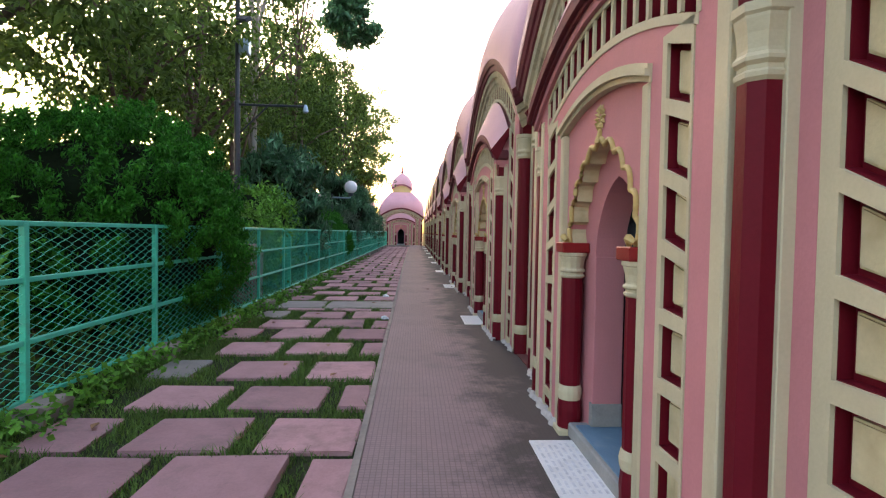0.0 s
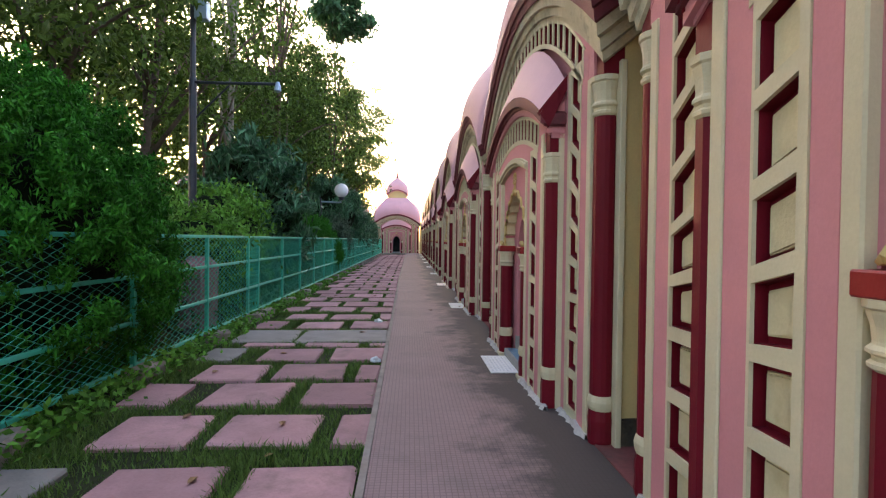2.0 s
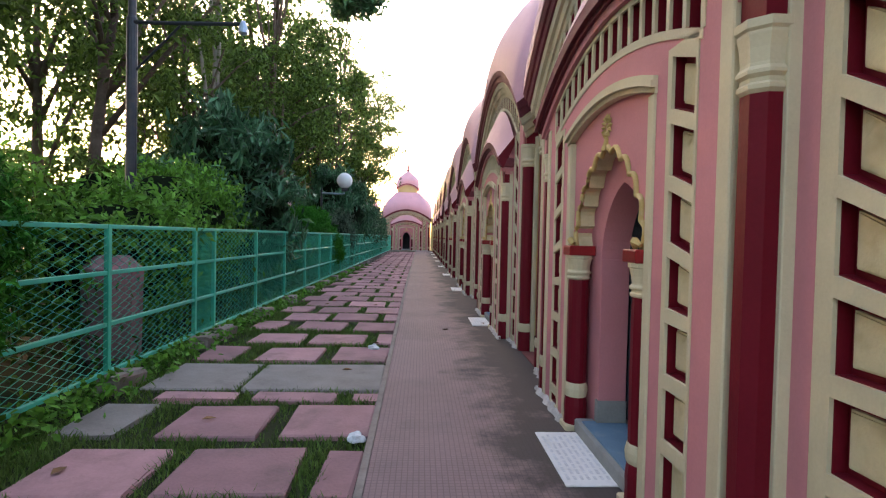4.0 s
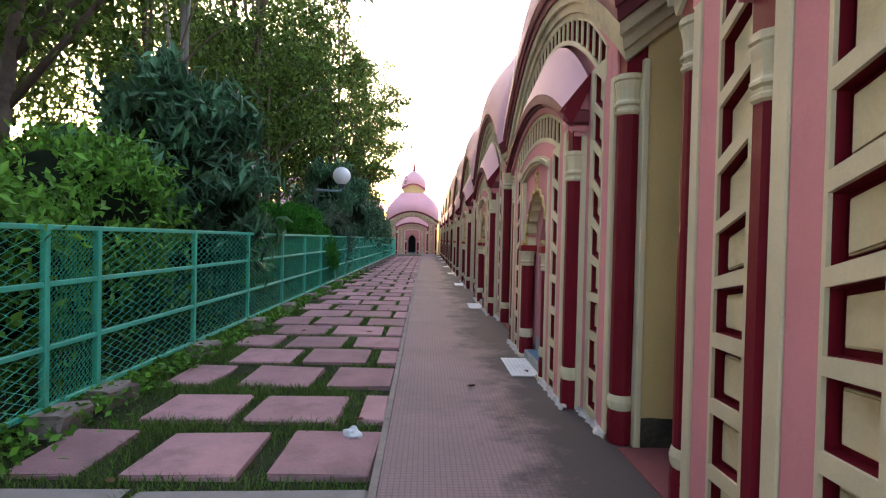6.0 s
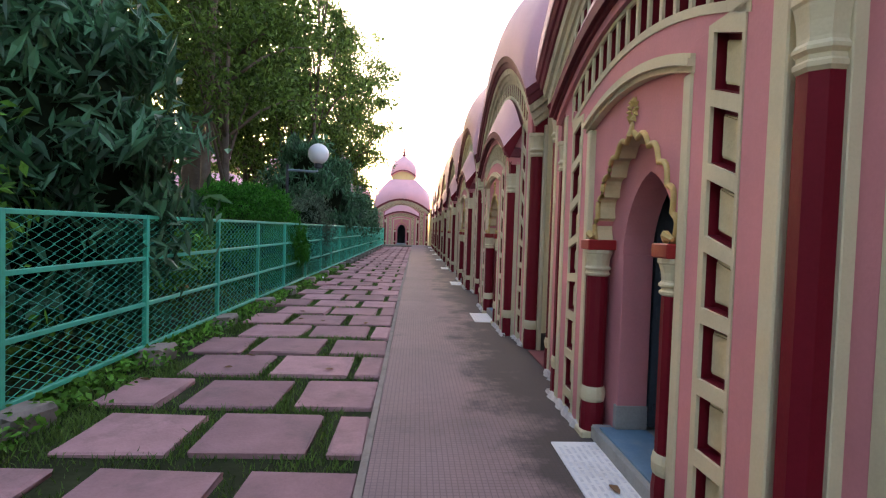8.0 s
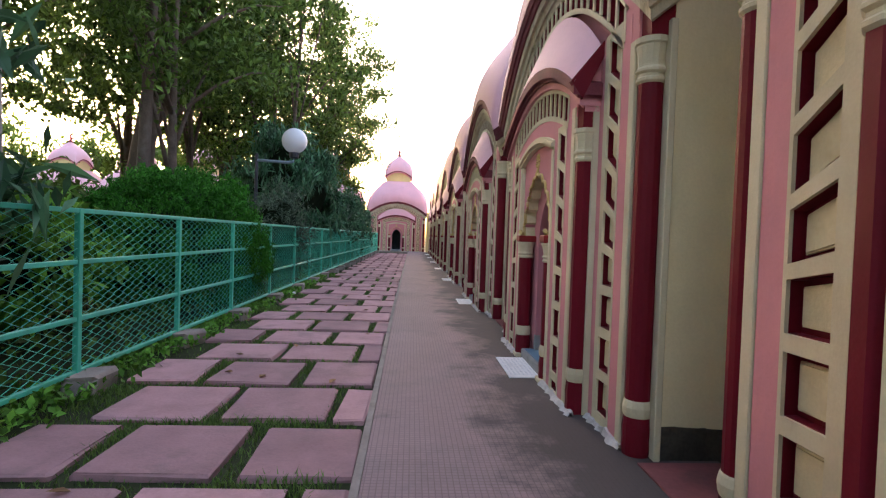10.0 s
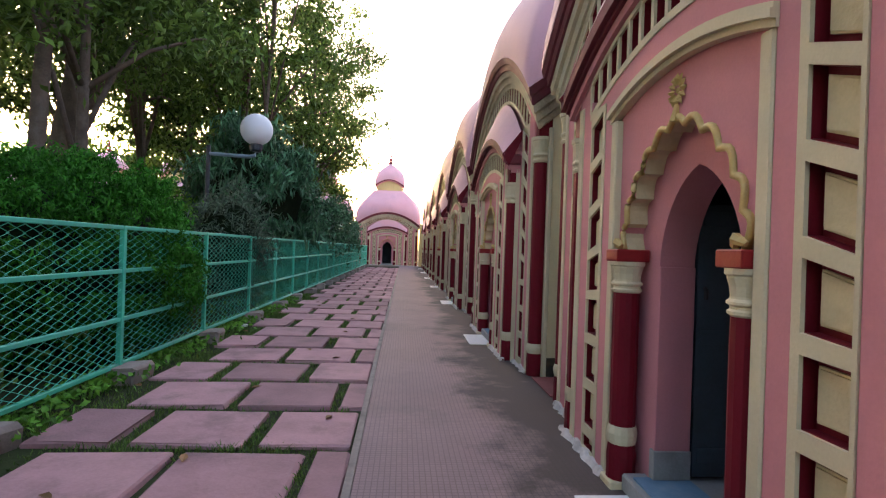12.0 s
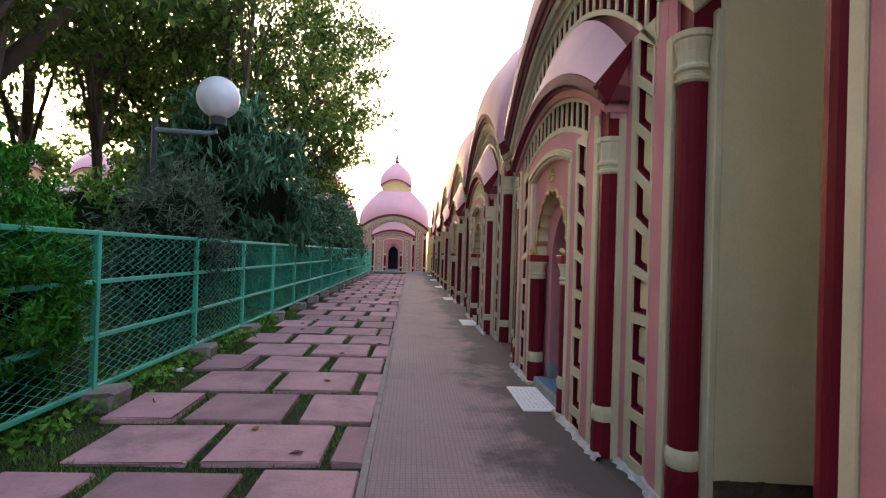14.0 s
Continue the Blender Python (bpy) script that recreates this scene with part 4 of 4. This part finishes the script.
bush("broadleaf_shrub", "mid-green leafy shrub behind the fence", -6.6, 13.5, (1.7, 2.0, 3.0), 8000, 0.14, LEAF, 25)
bush("weeping_tree", "dark conical tree with drooping lance leaves down to the ground", -4.35, 13.5, (1.45, 1.45, 4.1), 11000, 0.30, LEAF_DARK, 26, 0.27, 0.35, 110, 0.32, 0.7, "tree")
bush("weeping_tree", "dark tree with drooping lance leaves behind the globe lamp", -4.5, 29.0, (1.7, 2.2, 4.8), 14000, 0.30, LEAF_DARK, 27, 0.24, 0.5, 130, 0.4, 0.7, "tree")
bush("grey_shrub", "grey-green feathery shrub leaning over the fence", -3.5, 23.6, (0.75, 0.9, 2.4), 6000, 0.14, LEAF_GREY, 28, 0.16, -0.1, 120, 0.3)
for i, y in enumerate((33.0, 36.0, 39.5, 43.0, 46.5)):
    bush("hedge_shrub", "dark leafy shrub in the hedge behind the fence", -4.0, y, (1.1, 2.0, 3.4 + 0.4 * (i % 2)), 8000, 0.17, LEAF_DARK, 40 + i)
for i, (x, y) in enumerate(((-5.2, 16.6), (-6.2, 19.5), (-6.5, 27.0), (-7.0, 32), (-9.5, 18), (-10, 10), (-9, 4))):
    bush("garden_shrub", "leafy green shrub in the garden", x, y, (1.4, 1.6, 1.7 + 0.5 * (i % 3)), 6000, 0.15, LEAF if i % 2 else LEAF_BRIGHT, 60 + i)

TREES = [
    # x, y, trunk, height, crown z, radii, leaves, leaf, clumps, lean
    (-5.6, -0.6, 0.16, 6.5, 5.4, (2.7, 3.0, 2.6), 18000, 0.20, 120, (0.2, 0.2)),
    (-7.6, 18.5, 0.14, 8.5, 6.8, (2.6, 2.6, 2.8), 12000, 0.18, 80, (0.0, 0.3)),
    (-5.6, 22.5, 0.13, 8.5, 6.6, (2.4, 2.4, 2.8), 13000, 0.18, 80, (0.2, 0.2)),
    (-6.6, 9.0, 0.14, 8.0, 6.4, (2.6, 2.6, 2.6), 12000, 0.18, 80, (0.0, 0.3)),
    (-8.0, 5.5, 0.22, 8.0, 7.2, (4.2, 4.2, 3.6), 26000, 0.20, 120, (0.6, 0.3)),
    (-7.2, 13.5, 0.18, 9.5, 7.8, (3.2, 3.2, 3.6), 22000, 0.19, 110, (0.4, 0.5)),
    (-7.9, 25.6, 0.42, 11.0, 9.0, (4.2, 4.2, 4.2), 30000, 0.20, 130, (0.8, 0.2)),
    (-6.6, 33.0, 0.22, 11.0, 8.6, (3.4, 4.0, 4.6), 30000, 0.19, 130, (0.8, 0)),
    (-5.4, 39.0, 0.22, 11.5, 8.6, (3.2, 3.6, 4.8), 30000, 0.19, 130, (0.9, 0)),
    (-6.0, 46.0, 0.22, 10.5, 7.8, (3.0, 3.4, 4.6), 22000, 0.20, 110, (0.6, 0)),
    (-11.5, 18.0, 0.22, 10.0, 8.0, (4.0, 4.0, 4.2), 24000, 0.22, 110, (0, 0)),
    (-13.5, 9.0, 0.22, 9.0, 7.0, (4.5, 4.5, 4.4), 22000, 0.24, 100, (0, 0)),
    (-12.0, 33.0, 0.25, 12.0, 8.5, (4.2, 4.2, 4.8), 24000, 0.24, 100, (0, 0)),
    (-11.0, 43.0, 0.25, 12.0, 8.0, (4.2, 4.2, 4.8), 20000, 0.25, 100, (0, 0)),
    (-8.6, 30.5, 0.16, 10.5, 8.6, (3.4, 3.4, 4.2), 20000, 0.20, 130, (0.3, 0)),
    (-9.8, 37.5, 0.18, 10.5, 7.6, (3.8, 3.8, 4.6), 20000, 0.22, 130, (0.2, 0)),
    (-12.8, 26.0, 0.20, 11.0, 8.2, (4.2, 4.2, 4.4), 18000, 0.23, 130, (0, 0)),
]
for i, (x, y, tr, h, cz, rad, n, lf, cl, lean) in enumerate(TREES):
    limb_tree("garden_tree", "tall leafy garden tree against the evening sky", x, y, tr, h, cz, rad, int(n * (0.62 if y > 20 else 0.45)), lf * 0.98, LEAF, 100 + i, None, cl, 0.66, lean)
limb_tree("slender_tree", "tall slender pale-barked tree with a small high crown", -6.7, 19.2, 0.17, 15, 14.0, (2.2, 2.2, 2.0), 6000, 0.24, LEAF_DARK, 130, PALE_BARK, 40, 0.6)
limb_tree("slender_tree", "tall slender pale-barked tree with a small high crown", -5.8, 22.0, 0.15, 15, 14.0, (1.8, 1.8, 1.8), 5000, 0.24, LEAF_DARK, 131, None, 36, 0.6)
limb_tree("slender_tree", "tall slender dark-barked tree with a small high crown", -4.9, 30.0, 0.08, 15, 14.4, (1.7, 1.7, 1.5), 3200, 0.42, LEAF_DARK, 132, None, 46, 0.5, (0.8, 0))
for i in range(12):
    a = radians(16 + i * 9)
    d = 55 + 6 * (i % 3)
    limb_tree("distant_tree", "distant leafy tree beyond the garden", -d * math.sin(a) - 4, d * math.cos(a) + 10, 0.3, 10, 6.0 + (i % 3) * 0.7, (6.0, 6.0, 5.0), 9000, 0.45, LEAF, 150 + i, None, 80, 1.3)

# pink stone block behind the fence
bm = bmesh.new()
box(bm, -0.27, 0.27, -0.26, 0.26, -0.12, 1.12, 0.14)
for v in bm.verts:
    v.co += Vector((0.03 * noise.noise(v.co * 5), 0.03 * noise.noise(v.co * 5 + Vector((3, 0, 0))), 0))
tagged(part("stone_post", bm, PAVER), "squat pinkish sandstone block with a rounded top", "stone block").matrix_basis = pose(-3.42, 7.6, 0)

# ---- paving ----
paving = tagged(new("paving"), "pinkish sandstone slabs laid with grassy joints", "paving", kind="structure")
rnd = random.Random(12)
protos = {}


def paver_mesh(w, d, mat, v):
    key = (round(w, 2), round(d, 2), mat.name, v)
    if key not in protos:
        bm = bmesh.new()
        r = random.Random(v * 31 + int(w * 100))
        box(bm, -w / 2, w / 2, -d / 2, d / 2, -0.08, 0.0, 0.012)
        for q in bm.verts:
            q.co.x += r.uniform(-0.014, 0.014)
            q.co.y += r.uniform(-0.014, 0.014)
            q.co.z += r.uniform(-0.005, 0.005)
        protos[key] = mesh_of("paver", bm, mat)
    return protos[key]


# far edge and depth of each row of slabs, and whether a narrow slab closes it at the walkway
ROWS = [(-3.50, 0.66, 1), (-2.65, 0.66, 0), (-1.80, 0.66, 1), (-0.95, 0.66, 0), (-0.11, 0.66, 1), (0.65, 0.65, 0), (1.48, 0.63, 1), (2.45, 0.69, 0), (3.47, 0.66, 1), (4.42, 0.70, 0), (5.23, 0.65, 1),
        (6.14, 0.68, 0), (6.51, 0.22, 1), (7.58, 0.98, 2), (8.50, 0.74, 0), (9.40, 0.66, 1), (10.48, 0.74, 0), (11.40, 0.66, 1), (12.32, 0.68, 0), (13.28, 0.70, 1), (14.18, 0.70, 0), (15.12, 0.72, 1),
        (16.05, 0.72, 0), (16.94, 0.70, 1), (17.80, 0.66, 0), (18.72, 0.70, 1), (19.62, 0.70, 0), (20.50, 0.68, 1), (21.40, 0.72, 0), (22.36, 0.74, 1), (23.23, 0.70, 0), (24.16, 0.74, 1)]
ROWS += [(24.16 + 0.89 * i, 0.73, 1 - i % 2) for i in range(1, 30)]
covered = []
for far, d, kind in ROWS:
    tight = min(1.0, max(0.0, (far - 10) / 4))
    d += 0.06 * tight
    y = far - d
    right = edge_x(y) - 0.06
    if kind == 2:
        cells = [(-2.62, -1.75), (-1.70, right)]
    elif kind:
        cells = [(-2.62, -2.50), (-2.34 - 0.08 * tight, -1.66 + 0.03 * tight), (-1.52 - 0.01 * tight, -0.79 + 0.02 * tight), (-0.64 - 0.05 * tight, right)]
    else:
        cells = [(-2.66, -2.20 + 0.1 * tight), (-1.93 - 0.05 * tight, -1.22), (-1.06 - 0.04 * tight, right - 0.02)]
    for xa, xb in cells:
        ww = round(xb - xa, 2)
        if ww < 0.14:
            continue
        mat = PAVER_GREY if kind == 2 or (xa < -2.6 and y < 9 and rnd.random() < 0.5) else PAVER
        cx = (xa + xb) / 2
        o = new("paver", paver_mesh(ww, d, mat, rnd.randint(0, 3)))
        o.parent = paving
        o.matrix_basis = pose(cx + rnd.uniform(-0.012, 0.012), y + d / 2 + rnd.uniform(-0.012, 0.012), -0.05 + rnd.uniform(-0.009, 0.006), rnd.uniform(-0.5, 0.5), rnd.uniform(-0.5, 0.5), rnd.uniform(-1.2, 1.2))
        covered.append((xa, xb, y, far))

# ---- grass and weeds ----
def blades(name, xs, ys, zs, hs, mat, rng, width=0.006):
    n = len(xs)
    a = rng.uniform(0, 2 * math.pi, n)
    lean = rng.uniform(0.1, 0.9, n) * hs
    b = rng.uniform(0, 2 * math.pi, n)
    dx, dy = np.cos(a) * width, np.sin(a) * width
    lx, ly = np.cos(b) * lean, np.sin(b) * lean
    v = np.stack([np.stack([xs - dx, ys - dy, zs], 1), np.stack([xs + dx, ys + dy, zs], 1),
                  np.stack([xs + lx * 0.4 + dx * 0.7, ys + ly * 0.4 + dy * 0.7, zs + hs * 0.62], 1), np.stack([xs + lx * 0.4 - dx * 0.7, ys + ly * 0.4 - dy * 0.7, zs + hs * 0.62], 1),
                  np.stack([xs + lx, ys + ly, zs + hs], 1)], 1).reshape(-1, 3)
    i = np.arange(n)[:, None] * 5
    f = np.concatenate([i + np.array([[0, 1, 2]]), i + np.array([[0, 2, 3]]), i + np.array([[3, 2, 4]])], 1).reshape(-1, 3)
    me = bpy.data.meshes.new(name)
    me.from_pydata(v.tolist(), [], f.tolist())
    me.materials.append(mat)
    return new(name, me)


rng = np.random.default_rng(77)
N = 230000
gy = -3.2 + 32 * rng.uniform(0, 1, N) ** 1.25
gx = rng.uniform(-3.05, -0.36, N) - 0.012 * gy
free = np.ones(N, bool)
for x0, x1, y0, y1 in covered:
    free &= ~((gx > x0 + 0.01) & (gx < x1 - 0.01) & (gy > y0 + 0.01) & (gy < y1 - 0.01))
patch = np.array([noise.noise(Vector((x * 1.3, y * 1.3, 0.0))) for x, y in zip(gx[free], gy[free])])
gx, gy = gx[free], gy[free]
keep = rng.uniform(0, 1, len(gx)) < np.clip(0.7 + 1.1 * patch, 0.1, 1)
gx, gy, patch = gx[keep], gy[keep], patch[keep]
h = rng.uniform(0.02, 0.06, len(gx)) * np.clip(0.9 + 1.1 * patch, 0.35, 1.8) * np.clip(1.25 - 0.04 * gy, 0.5, 1.1)
tagged(blades("grass", gx, gy, np.full(len(gx), -0.105), h + 0.03, GRASS, rng, 0.005), "short green grass growing in the paving joints", "grass", kind="stuff")

n = 9000
wy = -2.5 + 30 * rng.uniform(0, 1, n) ** 1.3
wx = -2.78 - 0.0075 * wy + rng.normal(size=n) * 0.15
wz = rng.uniform(-0.08, 0.12, n) * np.clip(1.3 - 0.05 * wy, 0.35, 1.0)
me = leaf_mesh("weeds", np.stack([wx, wy, wz], 1), 0.075, LEAF_BRIGHT, rng, 0.6, -0.1)
tagged(new("weeds", me), "low broad-leaved weeds along the fence foot", "weeds", kind="stuff")
n = 9000
wy = -3 + 50 * rng.uniform(0, 1, n)
wx = fence_x(wy) - 0.1 - np.abs(rng.normal(size=n)) * 1.6
me = leaf_mesh("undergrowth", np.stack([wx, wy, rng.uniform(-0.05, 0.45, n)], 1), 0.12, LEAF, rng, 0.5, -0.1)
tagged(new("undergrowth", me), "low green undergrowth behind the fence", "undergrowth", kind="stuff")

# ---- litter ----
LITTER = material("dry_leaf", (0.22, 0.11, 0.045), 0.7, 0.3, 20, 60, 0.1, per_object=0.35)
PLASTIC = material("white_plastic", (0.62, 0.64, 0.66), 0.35, 0.1, 20, 60, 0.1)
bm = bmesh.new()
for sx in (-1, 1):
    vs = [bm.verts.new(p) for p in ((0, -0.05, 0.004), (sx * 0.026, -0.01, 0.018), (sx * 0.02, 0.03, 0.014), (0, 0.06, 0.010), (0, 0.0, 0.003))]
    bm.faces.new((vs[0], vs[1], vs[4]))
    bm.faces.new((vs[1], vs[2], vs[4]))
    bm.faces.new((vs[2], vs[3], vs[4]))
bmesh.ops.remove_doubles(bm, verts=bm.verts, dist=0.0005)
bmesh.ops.solidify(bm, geom=bm.faces[:], thickness=0.001)
leaf_me = mesh_of("fallen_leaf", bm, LITTER)
rnd = random.Random(5)
spots = [(-0.62, 8.75, 0.0), (-0.85, 15.3, 0.0), (0.98, 10.15, 0.014), (-0.95, 19.9, 0.0), (-1.5, 16.8, 0.0), (-1.05, 21.9, 0.0), (0.35, 9.6, 0.002), (-1.9, 13.2, 0.0)]
spots += [(rnd.uniform(-2.6, -0.6), rnd.uniform(-1.5, 28), 0.0) for _ in range(34)]
for x, y, z in spots:
    tagged(new("fallen_leaf", leaf_me), "curled dry brown leaf lying on the paving", "leaf", "fallen leaves").matrix_basis = pose(x, y, z - (0.045 if x < -0.45 else 0.003), rnd.uniform(-8, 8), rnd.uniform(-8, 8), rnd.uniform(0, 360))
for x, y, r in ((-0.62, 8.42, 0.07), (-0.48, 5.4, 0.06), (-2.75, 22.3, 0.05)):
    bm = bmesh.new()
    bmesh.ops.create_icosphere(bm, subdivisions=3, radius=r)
    for v in bm.verts:
        k = 1 + 0.5 * noise.noise(v.co * 22 + Vector((x, y, 0)))
        v.co = Vector((v.co.x * k, v.co.y * k, max(-0.012, v.co.z * 0.75 * k)))
    tagged(part("plastic_scrap", bm, PLASTIC), "crumpled white plastic bag lying by the path", "litter").matrix_basis = pose(x, y, -0.045)
